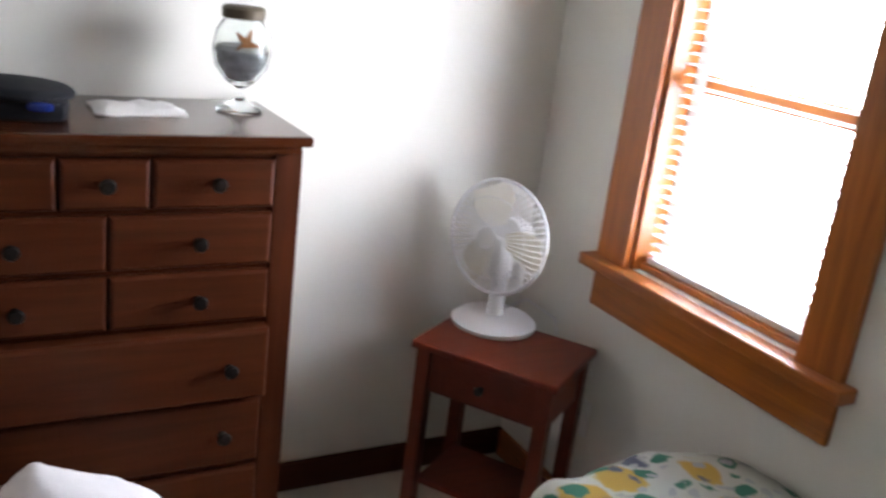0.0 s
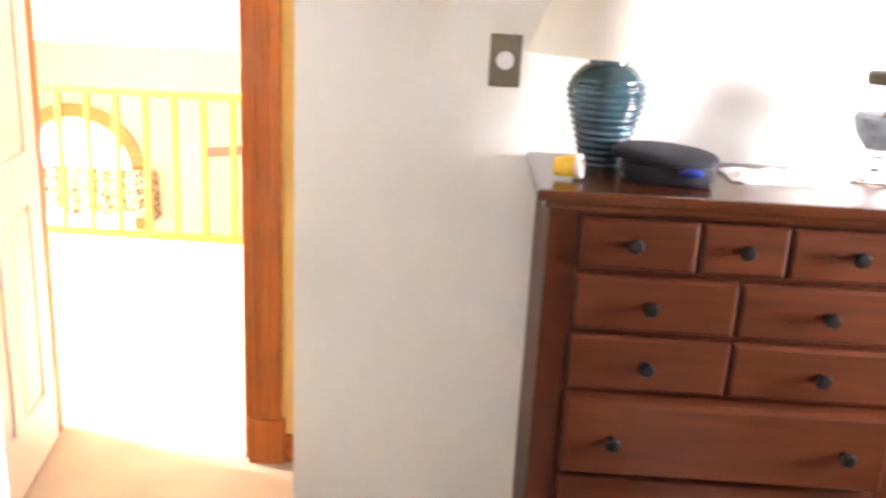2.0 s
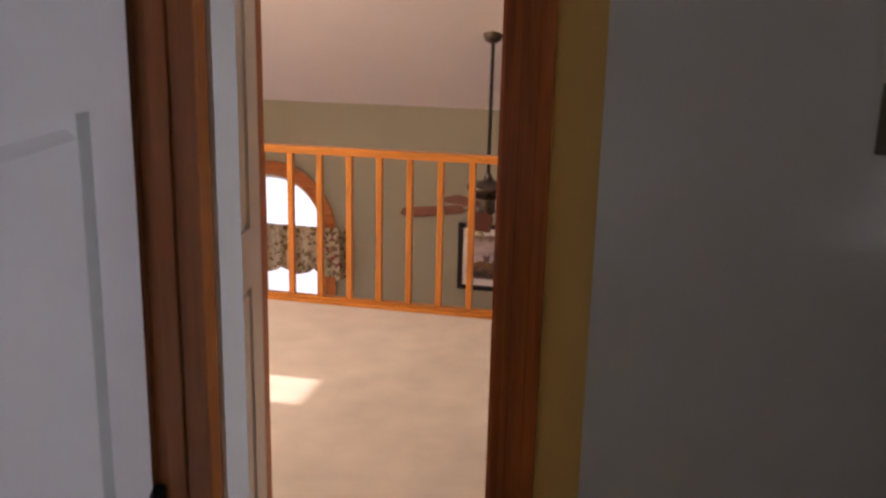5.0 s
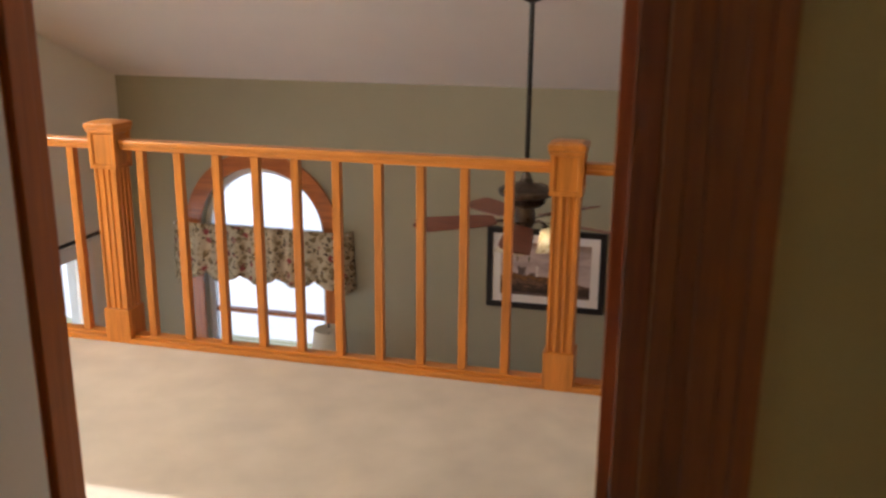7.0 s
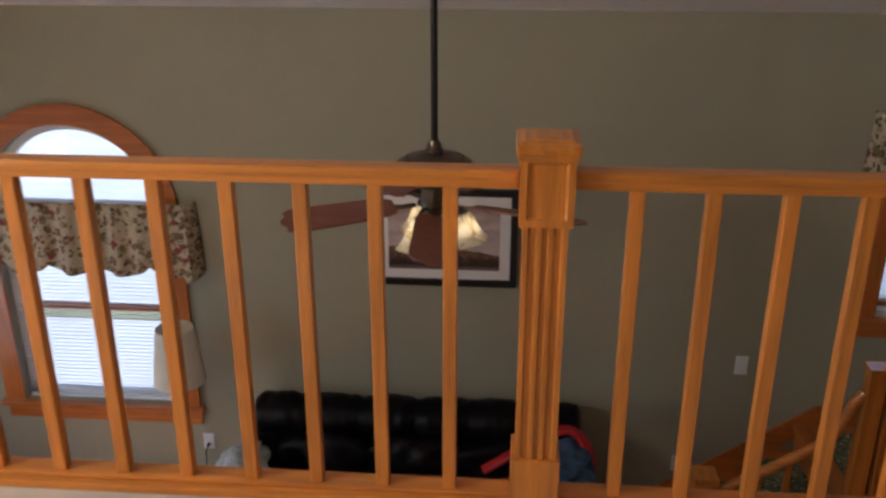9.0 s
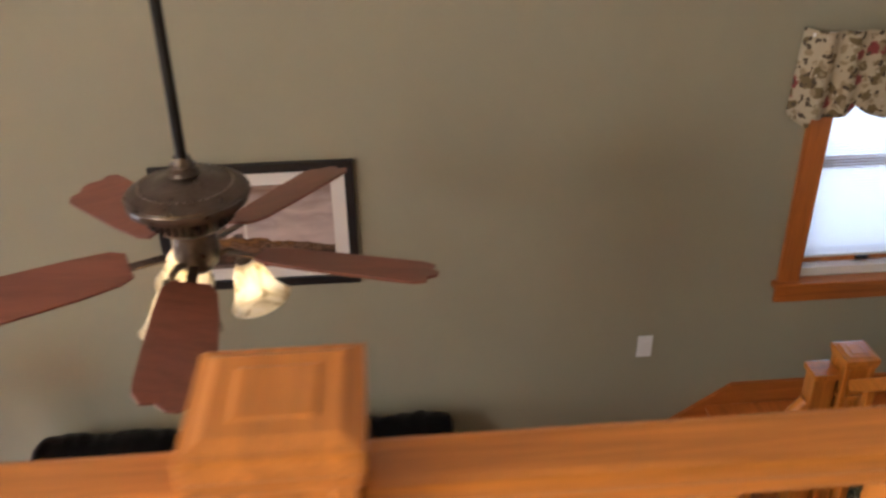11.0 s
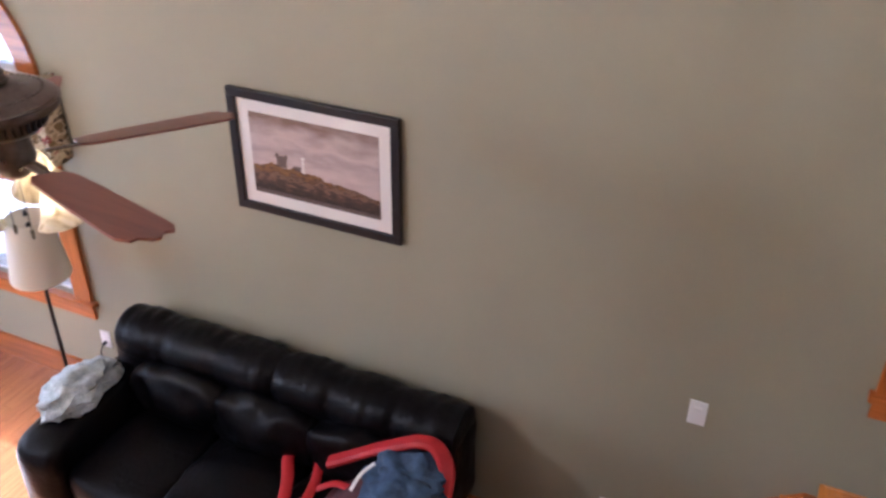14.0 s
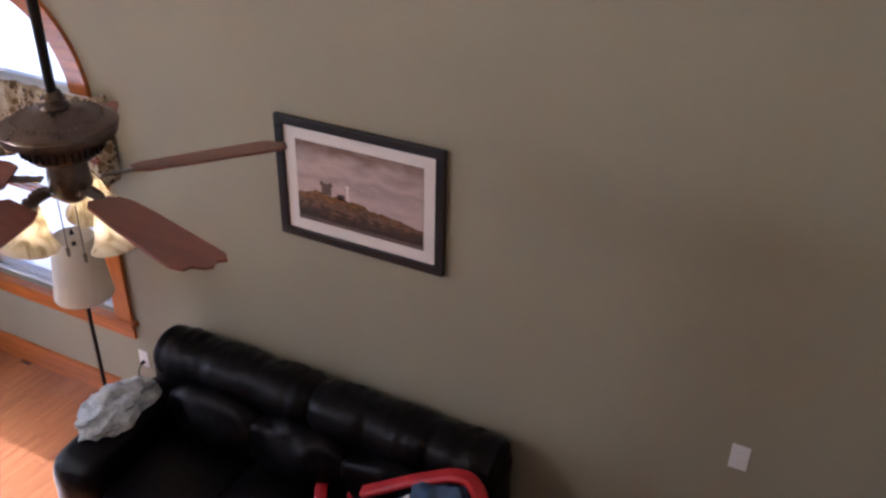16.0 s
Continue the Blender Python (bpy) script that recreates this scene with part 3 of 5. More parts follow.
def newel(parent, x, y, z0, height, w=0.122, axis_mat=None):
    """A square box newel: plain base, fluted shaft, panelled head, moulded cap."""
    h = w / 2
    m = M_OAK_Z
    b = bmesh.new()
    box(b, (x - h, y - h, z0), (x + h, y + h, z0 + 0.155), 0.004)
    post = part("newel_base", b, m, parent)
    s = h - 0.010
    side = [(-1.0, 0), (-0.78, 0), (-0.70, 1), (-0.42, 1), (-0.34, 0), (-0.16, 0), (-0.10, 1), (0.10, 1), (0.16, 0), (0.34, 0), (0.42, 1), (0.70, 1), (0.78, 0)]
    outline = []
    for a in range(4):
        c, n = math.cos(a * math.pi / 2), math.sin(a * math.pi / 2)
        for u, deep in side:
            px, py = u * s, -s + 0.006 * deep
            outline.append((px * c - py * n, px * n + py * c))
    b = bmesh.new()
    prism(b, outline, Matrix.Translation((x, y, z0 + 0.155)), height - 0.36)
    part("newel_shaft", b, m, parent)
    b = bmesh.new()
    z1, z2 = z0 + height - 0.205, z0 + height - 0.040
    box(b, (x - h, y - h, z1), (x + h, y + h, z2))
    b.normal_update()
    sides = [f for f in b.faces if abs(f.normal.z) < 0.5]
    bmesh.ops.inset_individual(b, faces=sides, thickness=0.022, depth=0.0)
    bmesh.ops.inset_individual(b, faces=sides, thickness=0.008, depth=-0.007)
    part("newel_head", b, m, parent)
    b = bmesh.new()
    box(b, (x - h - 0.006, y - h - 0.006, z2 - 0.012), (x + h + 0.006, y + h + 0.006, z2 + 0.002), 0.003)
    box(b, (x - h - 0.010, y - h - 0.010, z2 + 0.002), (x + h + 0.010, y + h + 0.010, z2 + 0.027), 0.005)
    rim = z2 + 0.027
    for k, q, lift in ((h + 0.002, h - 0.010, 0.006), (h - 0.026, h - 0.030, 0.002)):
        lo = [b.verts.new((x + i * k, y + j * k, rim)) for i, j in ((-1, -1), (1, -1), (1, 1), (-1, 1))]
        hi = [b.verts.new((x + i * q, y + j * q, rim + lift)) for i, j in ((-1, -1), (1, -1), (1, 1), (-1, 1))]
        b.faces.new(hi)
        for i in range(4):
            b.faces.new((lo[i], lo[(i + 1) % 4], hi[(i + 1) % 4], hi[i]))
        rim += lift
    part("newel_cap", b, M_OAK_Y, parent)


RY = 0.058
rail = thing("loft_railing", (0, RY, 0), "honey oak loft railing with square balusters and box newels", "railing")
N2X, N1X, N4X = 0.011, -1.915, 1.87
for x in (N1X, N2X, N4X):
    newel(rail, x, 0.061, 0, 0.977)
segs = [(WX, N1X - 0.061), (N1X + 0.061, N2X - 0.061), (N2X + 0.061, N4X - 0.061)]
for a, b in segs:
    bm = bmesh.new()
    box(bm, (a, RY - 0.026, 0.850), (b, RY + 0.026, 0.880), 0.006)
    box(bm, (a, RY - 0.032, 0.868), (b, RY + 0.032, 0.894), 0.009)
    part("top_rail", bm, M_OAK_X, rail)
    one("shoe_rail", [((a, RY - 0.058, 0.0), (b, RY + 0.05, 0.022)), ((a, RY - 0.03, 0.022), (b, RY + 0.03, 0.032))], M_OAK_X, 0.004, rail)
bal = one("baluster", [((-0.017, RY - 0.017, 0.032), (0.017, RY + 0.017, 0.853))], M_OAK_Z, 0.003, rail)
spots = [-0.206 - 0.1735 * k for k in range(10)] + [0.214 + 0.169 * k for k in range(10)] + [N1X - 0.185 - 0.172 * k for k in range(10)]
bal.matrix_basis = Matrix.Translation((spots[0], 0, 0))
for s in spots[1:]:
    again(bal, (s, 0, 0))

# ---- stairs ----
LZ = -1.60
stair = thing("staircase", (1.3, 2.6, LOW), "honey oak stairs with a landing and floral runner", "stairs")
SX, RUN, NR = 0.955, 0.265, 4
for i in range(NR):
    z = LOW + (LZ - LOW) * (i + 1) / NR
    x = SX + RUN * i
    last = i == NR - 1
    one("riser", [((x, 2.13, z - (LZ - LOW) / NR), (x + 0.02, 3.045, z - 0.03))], M_TRIM_Y, 0.0, stair)
    one("tread", [((x - 0.025, 2.11, z - 0.03), ((x + RUN + 0.02) if not last else EX, 3.05, z))], M_TRIM_Y, 0.006, stair)
    if not last:
        one("runner", [((x - 0.032, 2.27, z - 0.02), (x + RUN, 2.93, z + 0.008))], M_RUNNER, 0.006, stair, "floral stair runner")
one("landing_mat", [((1.86, 2.25, LZ), (2.8, 2.95, LZ + 0.012))], M_RUNNER, 0.005, stair, "floral landing mat")
NU = 9
for i in range(NU):
    z = LZ + (0 - LZ) * (i + 1) / NU
    y = 2.08 - 0.245 * i
    if i < NU - 1:
        one("riser", [((1.90, y - 0.02, z + LZ / NU), (EX, y, z - 0.03))], M_TRIM_X, 0, stair)
        one("tread", [((1.88, y - 0.265, z - 0.03), (EX, y + 0.025, z))], M_TRIM_X, 0.006, stair)
        one("runner", [((2.05, y - 0.245, z - 0.02), (2.80, y + 0.032, z + 0.008))], M_RUNNER, 0.006, stair, "floral stair runner")
# skirt board along the green wall
bm = bmesh.new()
prism(bm, [(0.62, LOW), (1.0, LOW), (1.87, LZ), (EX, LZ), (EX, -1.475), (1.855, -1.475), (0.62, -2.34)], Matrix.Translation((0, GY, 0)) @ pose(0, 0, 0, 90), 0.022)
part("skirt_board", bm, M_TRIM_X, stair)
bm = bmesh.new()
prism(bm, [(2.1, LZ), (2.1, LZ + 0.14), (0.06, 0.0), (0.06, -0.26), (1.9, LZ - 0.2)], Matrix(((0, 0, 1, 1.855), (1, 0, 0, 0), (0, 1, 0, 0), (0, 0, 0, 1))), 0.03)
part("stringer", bm, M_TRIM_Y, stair)
one("landing_skirt", [((EX - 0.02, 2.1, LZ), (EX, GY - 0.025, -1.46))], M_TRIM_Y, 0.003, stair)
srail = thing("stair_railing", (1.87, 2.1, LZ), "honey oak stair railing with box newel", "railing")
newel(srail, 1.87, 2.14, LZ, 1.0, 0.115)
one("half_newel", [((1.715, 2.105, LZ - 0.19), (1.80, 2.185, LZ + 0.885)), ((1.705, 2.095, LZ + 0.885), (1.81, 2.195, LZ + 0.91))], M_OAK_Z, 0.005, srail)
sl = (0.90 - (LZ + 0.93)) / (2.08 - 0.12)


def sloped(bm, p, q, w, h):
    p, q = Vector(p), Vector(q)
    d = q - p
    m = Matrix.Translation((p + q) / 2) @ d.to_track_quat("Y", "Z").to_matrix().to_4x4()
    b = bmesh.new()
    box(b, (-w / 2, -d.length / 2, -h / 2), (w / 2, d.length / 2, h / 2), 0.008)
    b.transform(m)
    me = bpy.data.meshes.new("tmp")
    b.to_mesh(me)
    b.free()
    bm.from_mesh(me)
    bpy.data.meshes.remove(me)


bm = bmesh.new()
sloped(bm, (1.87, 2.085, LZ + 0.865), (1.87, 0.12, 0.87), 0.068, 0.05)
part("handrail", bm, M_OAK_Y, srail)
sb = one("baluster", [((1.855, 1.985, LZ + 0.05), (1.885, 2.015, LZ + 0.915))], M_OAK_Z, 0.003, srail)
for k in range(1, 13):
    again(sb, (0, -0.147 * k, 0.147 * k * sl))
bm = bmesh.new()
tube(bm, [(1.72, 2.14, LZ + 0.76), (1.675, 2.14, LZ + 0.70), (1.635, 2.14, LZ + 0.56), (1.54, 2.14, LZ + 0.44), (1.32, 2.14, LZ + 0.29), (1.05, 2.14, LZ + 0.12)], 0.03)
part("lower_handrail", bm, M_OAK_X, srail, smooth=True)
newel(srail, 0.99, 2.14, LOW, 1.0, 0.11)
lb = one("baluster", [((1.115, 2.125, LOW + 0.18), (1.145, 2.155, LZ + 0.17))], M_OAK_Z, 0.003, srail)
for k in range(1, 4):
    again(lb, (0.14 * k, 0, 0.098 * k))

# ---- windows ----


def slats(parent, axis, c, u0, u1, z0, z1, step=0.027, depth=0.022, tilt=20):
    """A drawn blind: each slat a thin tilted strip."""
    n = int((z1 - z0) / step)
    b = bmesh.new()
    if axis == "x":
        box(b, (u0, c - depth / 2, -0.0006), (u1, c + depth / 2, 0.0006))
        piv = Matrix.Translation((0, c, 0)) @ pose(0, 0, 0, tilt) @ Matrix.Translation((0, -c, 0))
    else:
        box(b, (c - depth / 2, u0, -0.0006), (c + depth / 2, u1, 0.0006))
        piv = Matrix.Translation((c, 0, 0)) @ pose(0, 0, 0, 0, tilt) @ Matrix.Translation((-c, 0, 0))
    b.transform(piv)
    first = part("slat", b, M_BLIND, parent)
    first.matrix_basis = Matrix.Translation((0, 0, z0))
    for k in range(1, n):
        again(first, (0, 0, z0 + k * step))


# arched window
w1 = thing("window_1", (AX, GY, ABOT), "arched window in a honey oak casing", "window", "", "structure")
bm = bmesh.new()
N = 28
RO = AR + 0.125
prof = [(AX + RO * math.cos(math.pi * i / N), ASP + RO * math.sin(math.pi * i / N)) for i in range(N + 1)]
inn = [(AX + AR * math.cos(math.pi * i / N), ASP + AR * math.sin(math.pi * i / N)) for i in range(N + 1)]
for i in range(N):
    prism(bm, [inn[i], prof[i], prof[i + 1], inn[i + 1]], Matrix.Translation((0, GY, 0)) @ pose(0, 0, 0, 90), 0.025)
part("arch_casing", bm, M_TRIM_X, w1)
for s in (-1, 1):
    x0, x1 = sorted((AX + s * AR, AX + s * RO))
    one("side_casing", [((x0, GY - 0.025, ABOT), (x1, GY, ASP))], M_TRIM_Z, 0.003, w1)
one("stool", [((AX - RO - 0.03, GY - 0.055, ABOT - 0.03), (AX + RO + 0.03, GY + 0.03, ABOT))], M_TRIM_X, 0.006, w1)
one("apron", [((AX - RO, GY - 0.02, ABOT - 0.13), (AX + RO, GY, ABOT - 0.03))], M_TRIM_X, 0.004, w1)
bm = bmesh.new()
i2 = [(AX + (AR - 0.05) * math.cos(math.pi * i / N), ASP + (AR - 0.05) * math.sin(math.pi * i / N)) for i in range(N + 1)]
for i in range(N):
    prism(bm, [i2[i], inn[i], inn[i + 1], i2[i + 1]], Matrix.Translation((0, GY + 0.12, 0)) @ pose(0, 0, 0, 90), 0.05)
box(bm, (AX - AR, GY + 0.07, ABOT), (AX - AR + 0.05, GY + 0.12, ASP))
box(bm, (AX + AR - 0.05, GY + 0.07, ABOT), (AX + AR, GY + 0.12, ASP))
box(bm, (AX - AR, GY + 0.07, ABOT), (AX + AR, GY + 0.12, ABOT + 0.05))
box(bm, (AX - AR, GY + 0.07, ASP - 0.03), (AX + AR, GY + 0.12, ASP + 0.03))
part("window_frame", bm, M_DOORW, w1)
one("meeting_rail", [((AX - AR + 0.05, GY + 0.075, -1.03), (AX + AR - 0.05, GY + 0.115, -0.99))], M_TRIM_X, 0.003, w1)
g = one("pane", [((AX - AR + 0.05, GY + 0.092, ABOT + 0.05), (AX + AR - 0.05, GY + 0.096, ASP - 0.03))], M_GLASS, 0, w1)
g.visible_shadow = False
bm = bmesh.new()
prism(bm, i2, Matrix.Translation((0, GY + 0.096, 0)) @ pose(0, 0, 0, 90), 0.004)
g = part("arch_pane", bm, M_GLASS, w1)
g.visible_shadow = False
bl = thing("window_blind", (AX, GY + 0.04, ABOT), "white slatted blind drawn over the arched window", "blind")
slats(bl, "x", GY + 0.04, AX - AR + 0.015, AX + AR - 0.015, ABOT + 0.03, ASP - 0.06, depth=0.018, tilt=-14)
one("bottom_bar", [((AX - AR + 0.015, GY + 0.028, ABOT + 0.008), (AX + AR - 0.015, GY + 0.052, ABOT + 0.022))], M_WHITEP, 0.003, bl)
one("head_bar", [((AX - AR + 0.012, GY + 0.02, ASP - 0.05), (AX + AR - 0.012, GY + 0.06, ASP - 0.01))], M_WHITEP, 0.003, bl)


def valance(name, x0, x1, z1, drop, label, scallops):
    """A gathered cloth valance on a rod: folds, a scalloped hem and side returns."""
    v = thing(name, ((x0 + x1) / 2, GY - 0.06, z1), label, "valance")
    b = bmesh.new()
    nu, nv = 120, 12
    grid = []
    for i in range(nu + 1):
        u = i / nu
        x = x0 + (x1 - x0) * u
        edge = min(u, 1 - u)
        back = 0.085 * max(0, 1 - edge / 0.03)
        hem = drop * (0.86 + 0.14 * abs(math.sin(math.pi * u * scallops)) ** 0.7) + (0.05 if edge < 0.06 else 0)
        col = []
        for j in range(nv + 1):
            t = j / nv
            fold = 0.014 * math.sin(u * scallops * 6.3 * 2 + 0.8 * math.sin(9 * u)) * (0.4 + 0.6 * t) + 0.008 * math.sin(u * 61)
            flare = (u - 0.5) * 0.05 * t
            col.append(b.verts.new((x + flare, GY - 0.09 + back + fold - 0.015 * t, z1 - hem * t)))
        grid.append(col)
    for i in range(nu):
        for j in range(nv):
            b.faces.new((grid[i][j], grid[i + 1][j], grid[i + 1][j + 1], grid[i][j + 1]))
    ob = part("cloth", b, M_VAL, v, smooth=True)
    md = ob.modifiers.new("thick", "SOLIDIFY")
    md.thickness = 0.004
    b = bmesh.new()
    rod(b, (x0 + 0.02, GY - 0.055, z1 - 0.02), (x1 - 0.02, GY - 0.055, z1 - 0.02), 0.009)
    for x in (x0 + 0.03, x1 - 0.03):
        box(b, (x - 0.006, GY - 0.06, z1 - 0.03), (x + 0.006, GY, z1 - 0.01))
    part("rod", b, M_WHITEP, v)
    return v


valance("valance", AX - 0.76, AX + 0.76, -0.245, 0.46, "scalloped floral valance over the arched window", 5)

# stair window
w2 = thing("window_2", (2.42, GY, -0.8), "double-hung stair window in a honey oak casing", "window", "", "structure")
one("side_casing", [((1.985, GY - 0.025, -0.865), (2.09, GY, 0.33))], M_TRIM_Z, 0.003, w2)
one("side_casing", [((2.75, GY - 0.025, -0.865), (2.855, GY, 0.33))], M_TRIM_Z, 0.003, w2)
one("head_casing", [((2.09, GY - 0.025, 0.22), (2.75, GY, 0.33))], M_TRIM_X, 0.003, w2)
one("stool", [((1.965, GY - 0.05, -0.895), (2.875, GY + 0.02, -0.865))], M_TRIM_X, 0.006, w2)
one("apron", [((1.985, GY - 0.02, -0.985), (2.855, GY, -0.895))], M_TRIM_X, 0.004, w2)
one("inner_sill", [((2.09, GY + 0.021, -0.866), (2.75, GY + 0.15, -0.818))], M_DOORW, 0.003, w2)
one("sash", [((2.09, GY + 0.07, -0.818), (2.13, GY + 0.11, 0.22)), ((2.71, GY + 0.07, -0.818), (2.75, GY + 0.11, 0.22)), ((2.13, GY + 0.07, -0.818), (2.71, GY + 0.11, -0.776))], M_TRIM_Z, 0.003, w2)
one("meeting_rail", [((2.13, GY + 0.07, -0.32), (2.71, GY + 0.11, -0.27))], M_TRIM_X, 0.003, w2)
one("sash_lock", [((2.40, GY + 0.05, -0.805), (2.46, GY + 0.07, -0.785))], M_DARKM, 0.002, w2)
g = one("pane", [((2.13, GY + 0.088, -0.755), (2.71, GY + 0.0915, 0.22))], M_GLASS, 0, w2)
g.visible_shadow = False
bl = thing("window_blind", (2.42, GY + 0.04, -0.8), "white slatted blind drawn over the stair window", "blind")
slats(bl, "x", GY + 0.035, 2.10, 2.74, -0.745, 0.20, step=0.0145, depth=0.0145, tilt=18)
one("bottom_bar", [((2.10, GY + 0.025, -0.765), (2.74, GY + 0.045, -0.752))], M_WHITEP, 0.002, bl)
valance("valance", 1.895, 2.93, 0.375, 0.375, "scalloped floral valance over the stair window", 4)

# west window
w3 = thing("window_3", (WX, 1.7, -1.7), "wide side window with white trim", "window", "", "structure")
one("casing", [((WX, 0.8, -0.42), (WX + 0.03, 2.55, -0.32)), ((WX, 0.8, -1.86), (WX + 0.03, 2.55, -1.75)), ((WX, 0.8, -1.75), (WX + 0.025, 0.9, -0.42)), ((WX, 2.45, -1.75), (WX + 0.025, 2.55, -0.42))], M_DOORW, 0.004, w3)
one("mullion", [((WX - 0.1, 1.65, -1.75), (WX - 0.05, 1.71, -0.42))], M_DOORW, 0.003, w3)
g = one("pane", [((WX - 0.08, 0.9, -1.75), (WX - 0.076, 2.45, -0.42))], M_GLASS, 0, w3)
g.visible_shadow = False
bm = bmesh.new()
rod(bm, (WX + 0.07, 0.75, -0.27), (WX + 0.07, 2.95, -0.27), 0.014)
tagged(part("curtain_rod", bm, M_DARKM, None, "", True), "dark metal curtain rod above the side window", "curtain rod")
# two unseen loft windows, added to let the sun patches onto the carpet
for nm, y0, y1 in (("window_5", -1.36, -1.08), ("window_6", -2.0, -1.62)):
    w5 = thing(nm, (WX, (y0 + y1) / 2, 1.1), "unseen narrow loft window in honey wood, added for the sun patches on the carpet", "window", "", "structure")
    one("casing", [((WX, y0 - 0.08, 2.12), (WX + 0.025, y1 + 0.08, 2.20)), ((WX, y0 - 0.08, 1.02), (WX + 0.025, y1 + 0.08, 1.1)), ((WX, y0 - 0.08, 1.1), (WX + 0.025, y0, 2.12)), ((WX, y1, 1.1), (WX + 0.025, y1 + 0.08, 2.12))], M_TRIM_Y, 0.003, w5)
    one("sash_bar", [((WX - 0.1, y0, 1.55), (WX - 0.06, y1, 1.585))], M_DOORW, 0.003, w5)

# bedroom window
w4 = thing("window_4", (EX, -3.73, 0.85), "bright double-hung bedroom window in a honey wood casing", "window", "", "structure")
one("side_casing", [((EX - 0.022, -3.44, 0.85), (EX, -3.32, 2.0))], M_TRIM_Z, 0.003, w4)
one("side_casing", [((EX - 0.022, -4.15, 0.85), (EX, -4.03, 2.0))], M_TRIM_Z, 0.003, w4)
one("head_casing", [((EX - 0.022, -4.03, 1.90), (EX, -3.44, 2.0))], M_TRIM_Y, 0.003, w4)
one("stool", [((EX - 0.06, -4.18, 0.815), (EX + 0.02, -3.29, 0.85))], M_TRIM_Y, 0.006, w4)
one("apron", [((EX - 0.018, -4.15, 0.70), (EX, -3.32, 0.815))], M_TRIM_Y, 0.004, w4)
one("jamb", [((EX, -3.455, 0.85), (EX + 0.14, -3.44, 1.90)), ((EX, -4.03, 0.85), (EX + 0.14, -4.015, 1.90))], M_TRIM_Z, 0.0, w4)
one("sill", [((EX + 0.02, -4.015, 0.852), (EX + 0.14, -3.455, 0.87))], M_TRIM_Y, 0.002, w4)
one("sash", [((EX + 0.085, -3.50, 0.87), (EX + 0.12, -3.455, 1.90)), ((EX + 0.085, -4.015, 0.87), (EX + 0.12, -3.97, 1.90)), ((EX + 0.085, -3.97, 0.87), (EX + 0.12, -3.50, 0.91))], M_DOORW, 0.002, w4)
one("meeting_rail", [((EX + 0.08, -3.97, 1.342), (EX + 0.12, -3.50, 1.392))], M_TRIM_Y, 0.003, w4)
g = one("pane", [((EX + 0.10, -3.97, 0.91), (EX + 0.104, -3.50, 1.90))], M_GLASS, 0, w4)
g.visible_shadow = False
bl = thing("window_blind", (EX + 0.05, -3.73, 0.88), "white slatted blind drawn over the bedroom window", "blind")
slats(bl, "y", EX + 0.045, -4.005, -3.465, 0.90, 1.88, tilt=-8, depth=0.024)
one("bottom_bar", [((EX + 0.033, -4.005, 0.872), (EX + 0.057, -3.465, 0.888))], M_WHITEP, 0.003, bl)

# ---- bedroom things ----
dr = thing("dresser", (1.59, -3.18, 0), "tall reddish cherry dresser with dark round knobs", "dresser")
DX0, DX1, DY0, DY1 = 1.200, 2.008, -3.372, -2.98
bm = bmesh.new()
box(bm, (1.170, -3.405, 1.168), (2.020, -2.978, 1.192), 0.008)
box(bm, (1.188, -3.388, 1.150), (2.002, -2.978, 1.168), 0.006)
part("top", bm, M_CHERRY_TOP, dr)
one("side_panel", [((DX0, DY0 + 0.012, 0.0), (DX0 + 0.022, DY1, 1.15))], M_CHERRY_Z, 0.003, dr)
one("side_panel", [((DX1 - 0.022, DY0 + 0.012, 0.0), (DX1, DY1, 1.15))], M_CHERRY_Z, 0.003, dr)
one("corner_post", [((DX0, DY0, 0.0), (DX0 + 0.062, DY0 + 0.03, 1.15))], M_CHERRY_Z, 0.004, dr)
one("corner_post", [((DX1 - 0.062, DY0, 0.0), (DX1, DY0 + 0.03, 1.15))], M_CHERRY_Z, 0.004, dr)
one("back_panel", [((DX0 + 0.022, DY1 - 0.01, 0.06), (DX1 - 0.022, DY1, 1.15))], M_CHERRY_X, 0, dr)
rows_z = [(1.030, 1.138), (0.898, 1.018), (0.764, 0.886), (0.580, 0.752), (0.394, 0.566), (0.208, 0.380)]
bm = bmesh.new()
zprev = 1.15
for lo, hi in rows_z + [(0.06, 0.187)]:
    box(bm, (DX0 + 0.062, DY0 + 0.006, hi), (DX1 - 0.062, DY0 + 0.03, zprev), 0.002)
    zprev = lo
for x in (1.506, 1.684):
    box(bm, (x - 0.012, DY0 + 0.008, 1.03), (x + 0.012, DY0 + 0.03, 1.138))
box(bm, (1.588, DY0 + 0.008, 0.764), (1.612, DY0 + 0.03, 1.018))
part("rail_frame", bm, M_CHERRY_X, dr)
one("apron", [((DX0 + 0.062, DY0 + 0.004, 0.06), (DX1 - 0.062, DY0 + 0.028, 0.187))], M_CHERRY_X, 0.004, dr)
XI0, XI1 = DX0 + 0.064, DX1 - 0.064
cols = [[(XI0, 1.504), (1.508, 1.682), (1.686, XI1)], [(XI0, 1.598), (1.602, XI1)], [(XI0, 1.598), (1.602, XI1)], [(XI0, XI1)], [(XI0, XI1)], [(XI0, XI1)]]
kn = [[1.374, 1.595, 1.817], [1.419, 1.782], [1.425, 1.786], [1.367, 1.853], [1.367, 1.853], [1.367, 1.853]]


